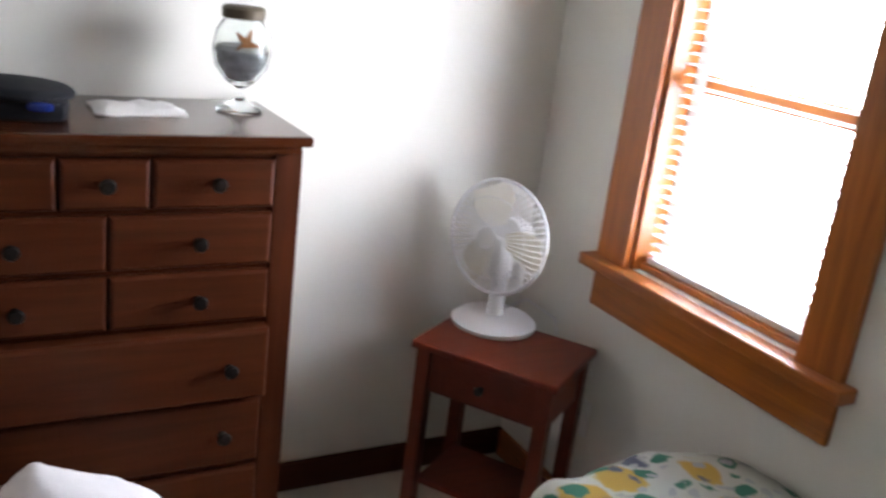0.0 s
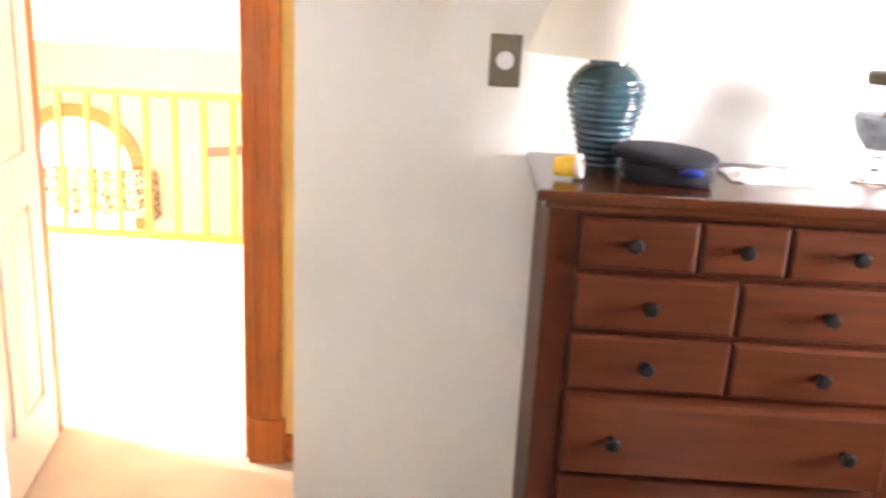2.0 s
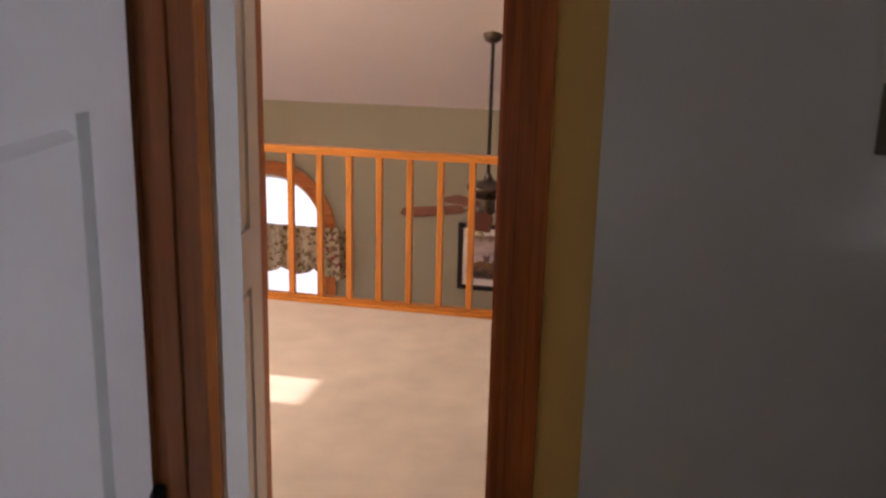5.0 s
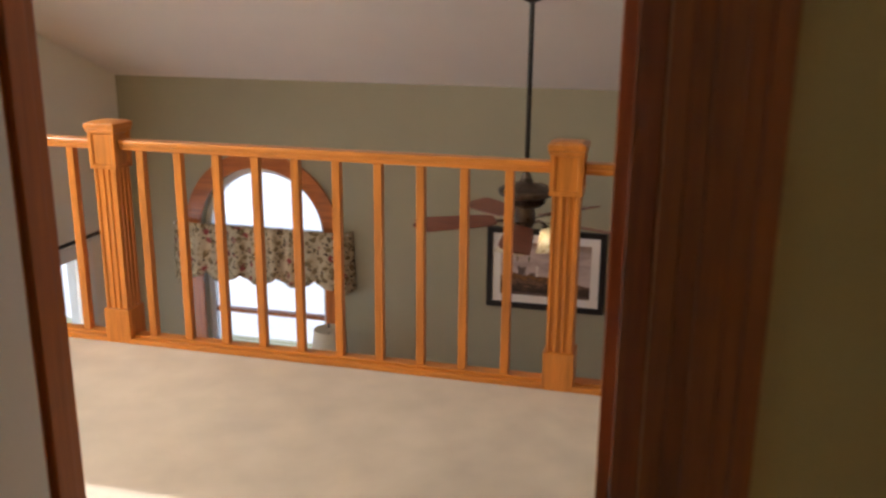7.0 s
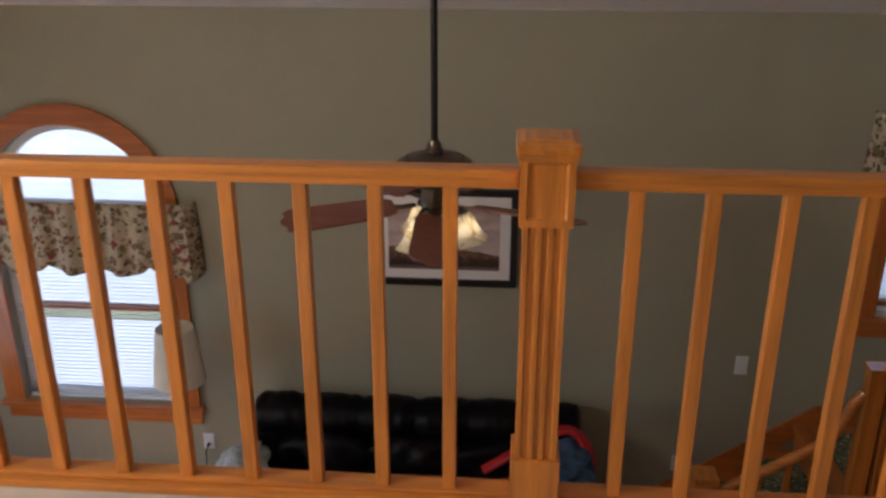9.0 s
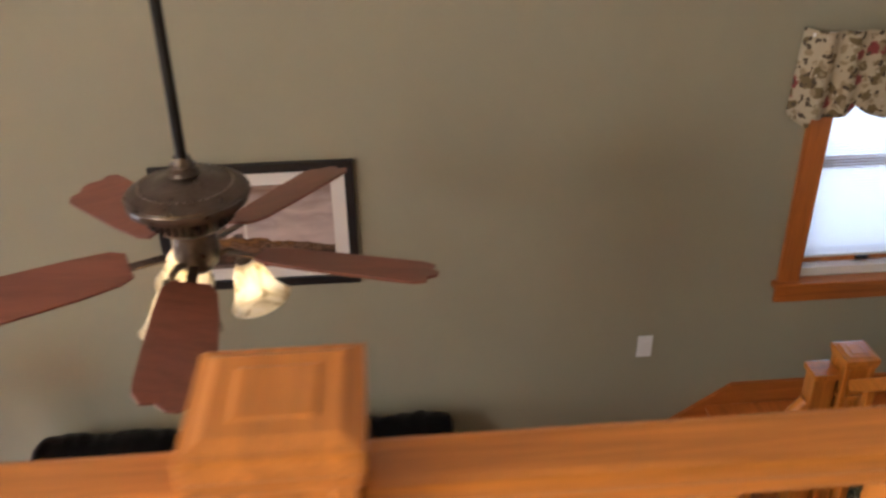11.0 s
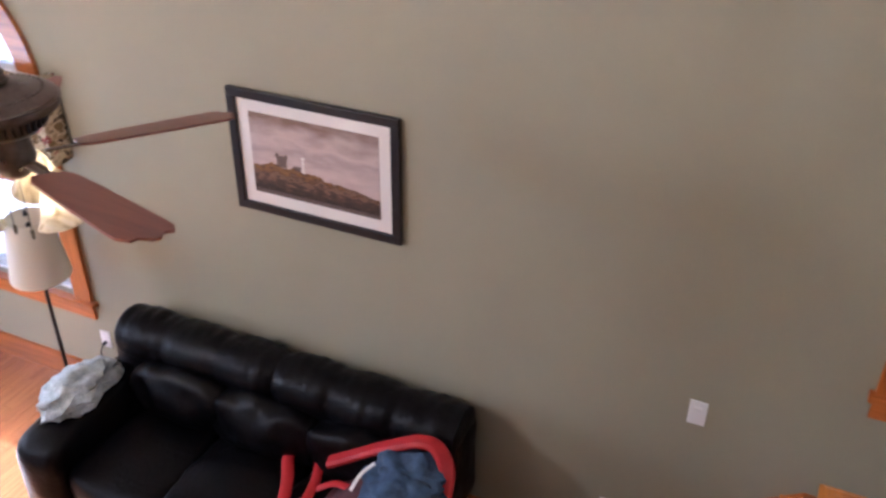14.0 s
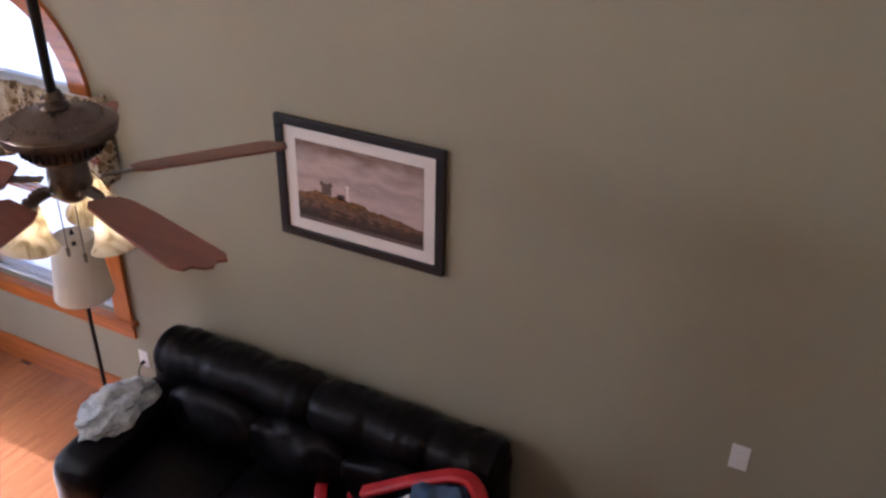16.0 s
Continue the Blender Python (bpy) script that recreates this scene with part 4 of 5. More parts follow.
def knob(parent, x, y, z):
    b = bmesh.new()
    lathe(b, [(0.0, 0.0), (0.009, 0.0), (0.007, 0.012), (0.014, 0.018), (0.0165, 0.024), (0.013, 0.031), (0.0, 0.034)], seg=18, m=Matrix.Translation((x, y, z)) @ pose(0, 0, 0, 90))
    return part("knob", b, M_DARKM, parent, "dark metal round knob", True)


for r, ((lo, hi), cs, ks) in enumerate(zip(rows_z, cols, kn)):
    pull = 0.03 if r == 3 else 0.0
    for c in cs:
        b = bmesh.new()
        y = DY0 - 0.012 - pull
        vs = box(b, (c[0], y, lo), (c[1], DY0 + 0.02, hi))
        es = [e for e in b.edges if all(v.co.y < y + 0.001 for v in e.verts)]
        bmesh.ops.bevel(b, geom=es, offset=0.009, segments=2, affect="EDGES", profile=0.4)
        d = part("drawer", b, M_CHERRY_X, dr)
        for k in ks:
            if c[0] < k < c[1]:
                knob(d, k, y, (lo + hi) / 2 if r else 1.088)

lamp = thing("table_lamp", (1.325, -3.12, 1.192), "ribbed teal ceramic table lamp with a cream cloth shade", "lamp")
bm = bmesh.new()
prof = []
for i in range(121):
    t = i / 120
    z = 1.195 + 0.220 * t
    body = 0.049 + 0.042 * math.sin(math.pi * min(1, t * 0.72 + 0.02) ** 1.5) + (0.0 if t < 0.68 else -0.034 * ((t - 0.68) / 0.32) ** 2.2)
    prof.append((body + (0.0022 * math.sin(t * 2 * math.pi * 15) if t < 0.9 else 0), z))
lathe(bm, [(0, 1.192), (0.05, 1.192), (0.05, 1.196)] + prof + [(0.044, 1.418), (0.044, 1.430), (0.0, 1.432)], (1.325, -3.12, 0), 40)
part("base", bm, M_TEAL, lamp, "ribbed teal glazed urn base", True)
bm = bmesh.new()
rod(bm, (1.325, -3.12, 1.43), (1.325, -3.12, 1.66), 0.006)
rod(bm, (1.325, -3.12, 1.44), (1.325, -3.12, 1.50), 0.016)
part("socket", bm, M_PLATE, lamp)
bm = bmesh.new()
lathe(bm, [(0.183, 1.438), (0.180, 1.440), (0.056, 1.735), (0.053, 1.737), (0.054, 1.733), (0.178, 1.442)], (1.325, -3.12, 0), 48)
part("shade", bm, M_SHADE, lamp, "cream cloth lamp shade", True)

dm = thing("wall_dimmer", (1.10, -2.962, 1.40), "bronze wall plate with a round white dimmer knob", "dimmer switch")
one("plate", [((1.065, -2.968, 1.340), (1.140, -2.96, 1.462))], M_PLATE, 0.003, dm)
bm = bmesh.new()
lathe(bm, [(0, 0), (0.021, 0), (0.0205, 0.012), (0.018, 0.018), (0, 0.019)], seg=24, m=Matrix.Translation((1.102, -2.968, 1.402)) @ pose(0, 0, 0, 90))
part("dial", bm, M_WHITEP, dm, "round white dial", True)

case = thing("zip_case", (1.45, -3.2, 1.192), "black zip case with a blue item in its gap on the dresser", "case")
mc = pose(1.452, -3.235, 1.192, 0, 0, -8) @ Matrix.Diagonal((0.86, 0.86, 0.68, 1))
bm = bmesh.new()
cushion(bm, (-0.105, -0.085, 0.0), (0.105, 0.085, 0.062), 0.006, 6, mc, 0.002)
part("body", bm, M_BLKCLOTH, case, "", True)
bm = bmesh.new()
lathe(bm, [(0, 0.0), (0.112, 0.0), (0.124, 0.008), (0.126, 0.018), (0.116, 0.030), (0.09, 0.036), (0, 0.038)], seg=40, m=mc @ pose(-0.008, 0.0, 0.064, 5, 3) @ Matrix.Diagonal((1.04, 0.76, 1, 1)))
part("lid", bm, M_BLKCLOTH, case, "rounded black lid", True)
# stands for a blue item inside the open case, set on its front
bm = bmesh.new()
cushion(bm, (0.025, -0.100, 0.038), (0.075, -0.082, 0.060), 0.004, 4, mc, 0.0)
part("badge", bm, M_BLUEP, case, "blue badge", True)

cup = thing("yellow_cup", (1.232, -3.30, 1.192), "small yellow plastic cup with a white rim tipped on its side", "cup")
CM = pose(1.212, -3.285, 1.2175, 0, 84, -18)
bm = bmesh.new()
lathe(bm, [(0, 0), (0.018, 0), (0.020, 0.003), (0.0245, 0.048), (0.0215, 0.048), (0.016, 0.004), (0, 0.004)], seg=24, m=CM)
part("bowl", bm, M_YELP, cup, "", True)
bm = bmesh.new()
lathe(bm, [(0.0245, 0.046), (0.0255, 0.050), (0.0255, 0.056), (0.0205, 0.056), (0.0205, 0.046), (0.0245, 0.046)], seg=24, m=CM)
part("rim", bm, M_WHITEP, cup, "white rim", True)


def crumpled(name, x0, x1, y0, y1, z, height, material, label, category, seed):
    b = bmesh.new()
    nx, ny = 26, 18
    vs = []
    for i in range(nx + 1):
        col = []
        for j in range(ny + 1):
            u, v = i / nx, j / ny
            edge = min(u, 1 - u, v, 1 - v)
            h = height * min(1, edge * 5) * (0.55 + 0.9 * abs(noise.noise(Vector((u * 4 + seed, v * 4, seed))))) + 0.004
            col.append(b.verts.new((x0 + (x1 - x0) * u + 0.02 * noise.noise(Vector((u * 3, v * 3, seed + 5))), y0 + (y1 - y0) * v + 0.02 * noise.noise(Vector((u * 3, v * 3, seed + 9))), z + h)))
        vs.append(col)
    for i in range(nx):
        for j in range(ny):
            b.faces.new((vs[i][j], vs[i + 1][j], vs[i + 1][j + 1], vs[i][j + 1]))
    rim = [vs[i][0] for i in range(nx + 1)] + [vs[nx][j] for j in range(1, ny + 1)] + [vs[i][ny] for i in range(nx - 1, -1, -1)] + [vs[0][j] for j in range(ny - 1, 0, -1)]
    low = [b.verts.new((v.co.x, v.co.y, z)) for v in rim]
    for k in range(len(rim)):
        q = (k + 1) % len(rim)
        b.faces.new((rim[k], rim[q], low[q], low[k]))
    b.faces.new(low)
    return tagged(part(name, b, material, None, "", True), label, category)


crumpled("paper_packet", 1.60, 1.79, -3.22, -3.08, 1.192, 0.014, M_PAPER, "crumpled white paper packet lying on the dresser", "paper", 3)

jar = thing("shell_jar", (1.94, -3.12, 1.192), "footed glass jar filled with shells and a starfish", "jar")
JX, JY = 1.935, -3.12
bm = bmesh.new()
lathe(bm, [(0, 1.192), (0.052, 1.192), (0.055, 1.198), (0.03, 1.208), (0.012, 1.222), (0.012, 1.246), (0.035, 1.262), (0.062, 1.295), (0.070, 1.335), (0.062, 1.378), (0.045, 1.405), (0.046, 1.412),
           (0.042, 1.412), (0.041, 1.405), (0.058, 1.376), (0.066, 1.335), (0.058, 1.297), (0.032, 1.267), (0, 1.262)], (JX, JY, 0), 36)
part("glass_bowl", bm, M_CLEAR, jar, "clear glass footed bowl", True)
bm = bmesh.new()
lathe(bm, [(0, 1.408), (0.049, 1.408), (0.050, 1.428), (0.044, 1.434), (0, 1.436)], (JX, JY, 0), 28)
part("lid", bm, M_BROWNC, jar, "brown lid", True)
bm = bmesh.new()
rg = random.Random(8)
for _ in range(40):
    a, r, z = rg.uniform(0, 6.28), rg.uniform(0, 0.042), rg.uniform(1.28, 1.335)
    m = pose(JX + r * math.cos(a), JY + r * math.sin(a), z, rg.uniform(0, 360), rg.uniform(0, 360), 0)
    lathe(bm, [(0, -0.006), (0.009, -0.003), (0.011, 0.002), (0.004, 0.008), (0, 0.01)], seg=8, m=m)
lathe(bm, [(0, 1.266), (0.030, 1.27), (0.055, 1.30), (0.0635, 1.335), (0.055, 1.345), (0, 1.342)], (JX, JY, 0), 28)
part("shells", bm, M_SHELL, jar, "small pale shells", True)
bm = bmesh.new()
star = []
for i in range(10):
    r = 0.034 if i % 2 == 0 else 0.012
    star.append((r * math.cos(i * math.pi / 5), r * math.sin(i * math.pi / 5)))
prism(bm, star, Matrix.Translation((JX - 0.004, JY - 0.038, 1.352)) @ pose(0, 0, 0, 78, 10, 15), 0.007)
part("starfish", bm, M_STAR, jar, "orange-brown starfish")

# nightstand
NM = pose(2.66, -3.33, 0, 0, 0, -56.5)
ns = thing("nightstand", NM, "reddish wooden nightstand with a drawer, set across the corner", "nightstand")


def put(name, lo, hi, material, parent, bevel=0.003, m=NM, label=""):
    b = bmesh.new()
    box(b, lo, hi, bevel)
    b.transform(m)
    return part(name, b, material, parent, label)


put("top", (-0.215, -0.16, 0.578), (0.215, 0.16, 0.60), M_NIGHT, ns, 0.006)
for x in (-0.18, 0.18):
    for y in (-0.13, 0.13):
        put("leg", (x - 0.02, y - 0.02, 0), (x + 0.02, y + 0.02, 0.578), M_NIGHT, ns)
for x in (-0.186, 0.176):
    put("side_apron", (x, -0.11, 0.45), (x + 0.012, 0.11, 0.578), M_NIGHT, ns)
put("back_apron", (-0.16, 0.12, 0.45), (0.16, 0.132, 0.578), M_NIGHT, ns)
dw = put("drawer_front", (-0.158, -0.140, 0.455), (0.158, -0.12, 0.572), M_NIGHT, ns, 0.005)
b = bmesh.new()
lathe(b, [(0, 0), (0.008, 0), (0.006, 0.01), (0.013, 0.016), (0.011, 0.025), (0, 0.027)], seg=16, m=NM @ Matrix.Translation((0, -0.140, 0.515)) @ pose(0, 0, 0, 90))
part("knob", b, M_DARKM, dw, "dark round knob", True)
put("shelf", (-0.17, -0.12, 0.15), (0.17, 0.12, 0.168), M_NIGHT, ns)

# desk fan
FX, FY, FZ = 2.70, -3.19, 0.872
fan = thing("desk_fan", (FX, FY, 0.60), "white plastic desk fan with a wire cage", "fan")
bm = bmesh.new()
lathe(bm, [(0, 0.60), (0.122, 0.60), (0.125, 0.612), (0.110, 0.624), (0.04, 0.634), (0, 0.636)], (FX, FY, 0), 40)
part("base", bm, M_WHITEP, fan, "", True)
bm = bmesh.new()
rod(bm, (FX, FY, 0.63), (FX, FY, 0.76), 0.026, 0.021, 20)
rod(bm, (FX, FY, 0.75), (FX, FY + 0.01, 0.86), 0.034, 0.028, 20)
part("stem", bm, M_WHITEP, fan, "", True)
FM = Matrix.Translation((FX - 0.035, FY - 0.012, FZ)) @ pose(0, 0, 0, 84, 0, -68)
bm = bmesh.new()
lathe(bm, [(0, -0.13), (0.04, -0.128), (0.055, -0.09), (0.05, -0.045), (0, -0.04)], seg=24, m=FM)
part("motor", bm, M_WHITEP, fan, "", True)
bm = bmesh.new()
for r, z, th in ((0.162, 0, 0.005), (0.03, 0.055, 0.002), (0.115, 0.043, 0.0016), (0.12, -0.05, 0.0016)):
    tube(bm, [FM @ Vector((r * math.cos(2 * math.pi * i / 40), r * math.sin(2 * math.pi * i / 40), z)) for i in range(41)], th, 5)
cage = part("cage", bm, M_WHITEP, fan, "white wire cage", True)
for prof in ([(0.03, 0.055), (0.09, 0.05), (0.14, 0.032), (0.162, 0.0)], [(0.05, -0.07), (0.10, -0.06), (0.145, -0.035), (0.162, 0.0)]):
    bm = bmesh.new()
    tube(bm, [Vector((r, 0, z)) for r, z in prof], 0.0016, 4)
    wire = part("wire", bm, M_WHITEP, cage, "", True)
    wire.matrix_basis = FM
    for k in range(1, 56):
        again(wire, (0, 0, 0)).matrix_basis = FM @ pose(0, 0, 0, 0, 0, 360 * k / 56)
bm = bmesh.new()
lathe(bm, [(0, 0.058), (0.03, 0.057), (0.032, 0.052), (0, 0.050)], seg=24, m=FM)
part("badge", bm, M_WHITEP, fan, "", True)
for k in range(3):
    b = bmesh.new()
    n = 10
    pr = []
    for i in range(n + 1):
        t = i / n
        pr.append((0.03 + 0.115 * t, 0.03 + 0.045 * math.sin(math.pi * t * 0.75)))
    pts = [(x, -y) for x, y in pr] + [(x, y * 0.6) for x, y in reversed(pr)]
    prism(b, pts, FM @ pose(0, 0, 0, 0, 0, 120 * k) @ pose(0, 0, 0, 24), 0.002)
    part("fan_blade", b, M_GLASSW, fan, "pale translucent blade")
bm = bmesh.new()
tube(bm, [(FX + 0.03, FY + 0.05, 0.61), (FX + 0.12, FY + 0.02, 0.66), (2.9, -3.22, 0.61), (2.925, -3.25, 0.45), (2.93, -3.3, 0.33)], 0.003, 6)
part("cord", bm, M_WHITEP, fan)


def outlet(name, m, label):
    o = thing(name, m, label, "outlet")
    put("plate", (-0.036, -0.006, -0.058), (0.036, 0, 0.058), M_WHITEP, o, 0.002, m)
    for z in (-0.022, 0.022):
        put("socket", (-0.016, -0.009, z - 0.013), (0.016, -0.005, z + 0.013), M_WHITEP, o, 0.002, m)
    return o


outlet("wall_outlet", pose(EX, -3.36, 0.35, 0, 0, -90), "white wall outlet with a plug under the bedroom window")
outlet("wall_outlet", pose(1.05, GY, -1.94), "white wall outlet beside the stairs")
outlet("wall_outlet", pose(-2.02, GY, -1.93), "white wall outlet beside the sofa")
sw = thing("light_switch", (1.37, GY, -1.21), "white rocker switch plate on the green wall", "switch")
one("plate", [((1.332, GY - 0.006, -1.275), (1.408, GY, -1.15))], M_WHITEP, 0.002, sw)
one("rocker", [((1.353, GY - 0.010, -1.245), (1.387, GY - 0.005, -1.18))], M_WHITEP, 0.002, sw)

# bed with its quilt, and the white blanket heap
bed = thing("bed", (2.55, -5.2, 0), "bed with a colourful patchwork quilt beside the window", "bed")
bm = bmesh.new()
cushion(bm, (2.36, -6.2, 0.18), (2.92, -3.96, 0.42), 0.02, 8, None, 0.006)
part("mattress", bm, M_WCLOTH, bed, "", True)
one("bed_frame", [((2.38, -6.2, 0.10), (2.92, -3.98, 0.20))], M_NIGHT, 0.008, bed)
for x in (2.40, 2.86):
    for y in (-6.15, -4.05):
        one("leg", [((x, y, 0), (x + 0.05, y + 0.05, 0.10))], M_NIGHT, 0.004, bed)
bm = bmesh.new()
cushion(bm, (2.33, -6.1, 0.34), (2.935, -3.88, 0.585), 0.03, 16, None, 0.028, 3)
part("quilt", bm, M_QUILT, bed, "patchwork quilt in yellow, green and grey", True)
bm = bmesh.new()
bmesh.ops.create_icosphere(bm, subdivisions=5, radius=1)
for v in bm.verts:
    w = noise.noise(v.co * 1.6) * 0.09 + noise.noise(v.co * 5) * 0.02 + 0.012 * noise.noise(v.co * 13)
    v.co = v.co * (1 + w)
    v.co = Vector((1.46 + v.co.x * (0.32 if v.co.x > 0 else 0.18), -3.68 + v.co.y * 0.14, max(0.0, 0.27 + v.co.z * 0.39 * (1 - 0.20 * max(0, v.co.x + 0.4) ** 1.6))))
tagged(part("white_blanket", bm, M_WCLOTH, None, "", True), "rumpled white blanket heaped in front of the dresser", "blanket")

# ---- living room things ----
HX, HY = -0.368, 1.498
cf = thing("ceiling_fan", (HX, HY, 1.53), "five-blade walnut ceiling fan with an aged bronze motor and glass shades", "ceiling fan")
ctop = CZ0 + CSL * (GY - HY)
bm = bmesh.new()
lathe(bm, [(0, ctop + 0.03), (0.065, ctop + 0.03), (0.066, ctop - 0.02), (0.05, ctop - 0.055), (0.02, ctop - 0.07), (0, ctop - 0.07)], (HX, HY, 0), 28)
part("canopy", bm, M_BRONZE, cf, "", True)
bm = bmesh.new()
rod(bm, (HX, HY, 0.53), (HX, HY, ctop - 0.06), 0.0135)
part("downrod", bm, M_DARKM, cf, "dark metal downrod", True)
bm = bmesh.new()
lathe(bm, [(0, 0.56), (0.020, 0.56), (0.026, 0.545), (0.026, 0.532), (0.034, 0.525), (0.034, 0.512), (0.07, 0.502), (0.075, 0.497), (0.12, 0.488), (0.145, 0.474), (0.15, 0.458), (0.146, 0.443), (0.122, 0.434), (0.108, 0.428), (0.101, 0.396), (0.085, 0.38), (0.05, 0.372), (0, 0.372)], (HX, HY, 0), 44)
part("motor", bm, M_BRONZE, cf, "aged bronze motor housing", True)
bm = bmesh.new()
for k in range(36):
    a = 2 * math.pi * k / 36
    m = Matrix.Translation((HX, HY, 0)) @ pose(0, 0, 0, 0, 0, math.degrees(a))
    b = bmesh.new()
    box(b, (0.100, -0.003, 0.400), (0.109, 0.003, 0.425))
    b.transform(m)
    me = bpy.data.meshes.new("t")
    b.to_mesh(me)
    b.free()
    bm.from_mesh(me)
    bpy.data.meshes.remove(me)
part("vent_ring", bm, M_DARKM, cf)
bead = bmesh.new()
lathe(bead, [(0.0, 0.0035), (0.0035, 0.002), (0.005, -0.001), (0.005, -0.004)], (HX + 0.112, HY, 0.4905), 8)
bead = part("bead", bead, M_BRONZE, cf, "", True)
for k in range(1, 40):
    turn = Matrix.Translation((HX, HY, 0)) @ pose(0, 0, 0, 0, 0, 9 * k) @ Matrix.Translation((-HX, -HY, 0))
    again(bead, (0, 0, 0)).matrix_basis = turn
for r_, z_ in ((0.0285, 0.538), (0.036, 0.519), (0.148, 0.466)):
    b = bmesh.new()
    tube(b, [(HX + r_ * math.cos(2 * math.pi * k / 40), HY + r_ * math.sin(2 * math.pi * k / 40), z_) for k in range(41)], 0.0035, 6)
    part("ring", b, M_BRONZE, cf, "", True)
bm = bmesh.new()
lathe(bm, [(0, 0.375), (0.05, 0.375), (0.055, 0.335), (0.058, 0.30), (0.048, 0.268), (0.03, 0.25), (0.0, 0.245)], (HX, HY, 0), 28)
part("light_kit", bm, M_BRONZE, cf, "", True)
for k in range(5):
    m = Matrix.Translation((HX, HY, 0.308)) @ pose(0, 0, 0, 0, 0, 58 + 72 * k) @ pose(0, 0, 0, 0, 2.6)
    b = bmesh.new()
    pts = [(0.165, -0.045), (0.20, -0.066), (0.30, -0.075), (0.53, -0.084), (0.57, -0.082), (0.598, -0.062), (0.592, -0.036), (0.614, -0.012), (0.614, 0.012), (0.592, 0.036), (0.598, 0.062), (0.57, 0.080), (0.53, 0.080), (0.30, 0.072), (0.20, 0.062), (0.165, 0.045)]
    prism(b, pts, m @ pose(0, 0, 0, -13), 0.007)
    bl = part("blade", b, M_BLADE, cf, "walnut blade with a notched tip")
    b = bmesh.new()
    prism(b, [(0.08, -0.012), (0.17, -0.012), (0.22, -0.04), (0.26, -0.035), (0.235, 0.0), (0.26, 0.035), (0.22, 0.04), (0.17, 0.012), (0.08, 0.012)], m @ pose(0, 0, 0, -13) @ Matrix.Translation((0, 0, -0.006)), 0.006)
    part("blade_arm", b, M_BRONZE, bl)
for k in range(3):
    a = radians(2 + 120 * k)
    c, s = math.cos(a), math.sin(a)
    b = bmesh.new()
    tube(b, [(HX + r * c, HY + r * s, z) for r, z in ((0.04, 0.285), (0.078, 0.296), (0.104, 0.286), (0.112, 0.262))], 0.009, 8)
    part("light_arm", b, M_BRONZE, cf, "", True)
    m = Matrix.Translation((HX + 0.112 * c, HY + 0.112 * s, 0.264)) @ pose(0, 0, 0, 0, 0, math.degrees(a)) @ pose(0, 0, 0, 0, 167, 0)
    b = bmesh.new()
    lathe(b, [(0.020, 0.0), (0.030, 0.012), (0.043, 0.04), (0.052, 0.075), (0.067, 0.108), (0.080, 0.124), (0.078, 0.126), (0.064, 0.109), (0.049, 0.076), (0.040, 0.041), (0.027, 0.013), (0.017, 0.002)], seg=28, m=m)
    sh = part("glass_shade", b, M_MARBLED, cf, "frosted glass bell shade", True)
    b = bmesh.new()
    lathe(b, [(0, 0.03), (0.012, 0.035), (0.022, 0.06), (0.018, 0.082), (0, 0.09)], seg=14, m=m)
    part("bulb", b, M_BULB, sh, "lit warm bulb", True)
    b = bmesh.new()
    lathe(b, [(0, -0.012), (0.02, -0.01), (0.022, 0.012), (0.0, 0.014)], seg=18, m=m)
    part("shade_cap", b, M_BRONZE, sh, "", True)
for dx in (-0.03, 0.035):
    b = bmesh.new()
    tube(b, [(HX + dx, HY - 0.03, 0.25), (HX + dx, HY - 0.032, 0.10)], 0.0018, 5)
    rod(b, (HX + dx, HY - 0.032, 0.10), (HX + dx, HY - 0.032, 0.075), 0.006, 0.004, 8)
    part("pull_chain", b, M_PLATE, cf)

cf.location.z += 0.014

# framed photograph
PX0, PX1, PZ0, PZ1 = -0.884, -0.015, -0.735, -0.125
pic = thing("framed_photograph", ((PX0 + PX1) / 2, GY, PZ0), "black framed sepia photograph of a lighthouse on a rocky island", "picture")
f = 0.042
one("frame", [((PX0, GY - 0.03, PZ0), (PX1, GY - 0.002, PZ0 + f)), ((PX0, GY - 0.03, PZ1 - f), (PX1, GY - 0.002, PZ1)), ((PX0, GY - 0.03, PZ0 + f), (PX0 + f, GY - 0.002, PZ1 - f)), ((PX1 - f, GY - 0.03, PZ0 + f), (PX1, GY - 0.002, PZ1 - f))], M_BLACK, 0.004, pic)
one("mat_board", [((PX0 + f, GY - 0.014, PZ0 + f), (PX1 - f, GY - 0.008, PZ1 - f))], M_MAT, 0, pic, "cream mat board")
q = f + 0.062
X0, X1, Z0, Z1 = PX0 + q, PX1 - q, PZ0 + q, PZ1 - q
ph = one("photograph", [((X0, GY - 0.0165, Z0), (X1, GY - 0.0142, Z1))], M_SKYP, 0, pic, "sepia photograph, cloudy sky")
bm = bmesh.new()
W, H = X1 - X0, Z1 - Z0
top = []
for i in range(41):
    u = i / 40
    hgt = 0.39 - 0.15 * max(0, u - 0.35) / 0.65 + 0.045 * noise.noise(Vector((u * 9, 2, 0))) + 0.03 * noise.noise(Vector((u * 30, 5, 0))) - 0.05 * max(0, 0.12 - u) / 0.12
    top.append((X0 + u * W, Z0 + hgt * H))
prism(bm, [(X0, Z0)] + [(X1, Z0)] + top[::-1], Matrix.Translation((0, GY - 0.0166, 0)) @ pose(0, 0, 0, 90), 0.0012)
part("island", bm, M_LANDP, ph)
one("shore", [((X0, GY - 0.0190, Z0), (X1, GY - 0.0179, Z0 + 0.05 * H))], M_SEAP, 0, ph)
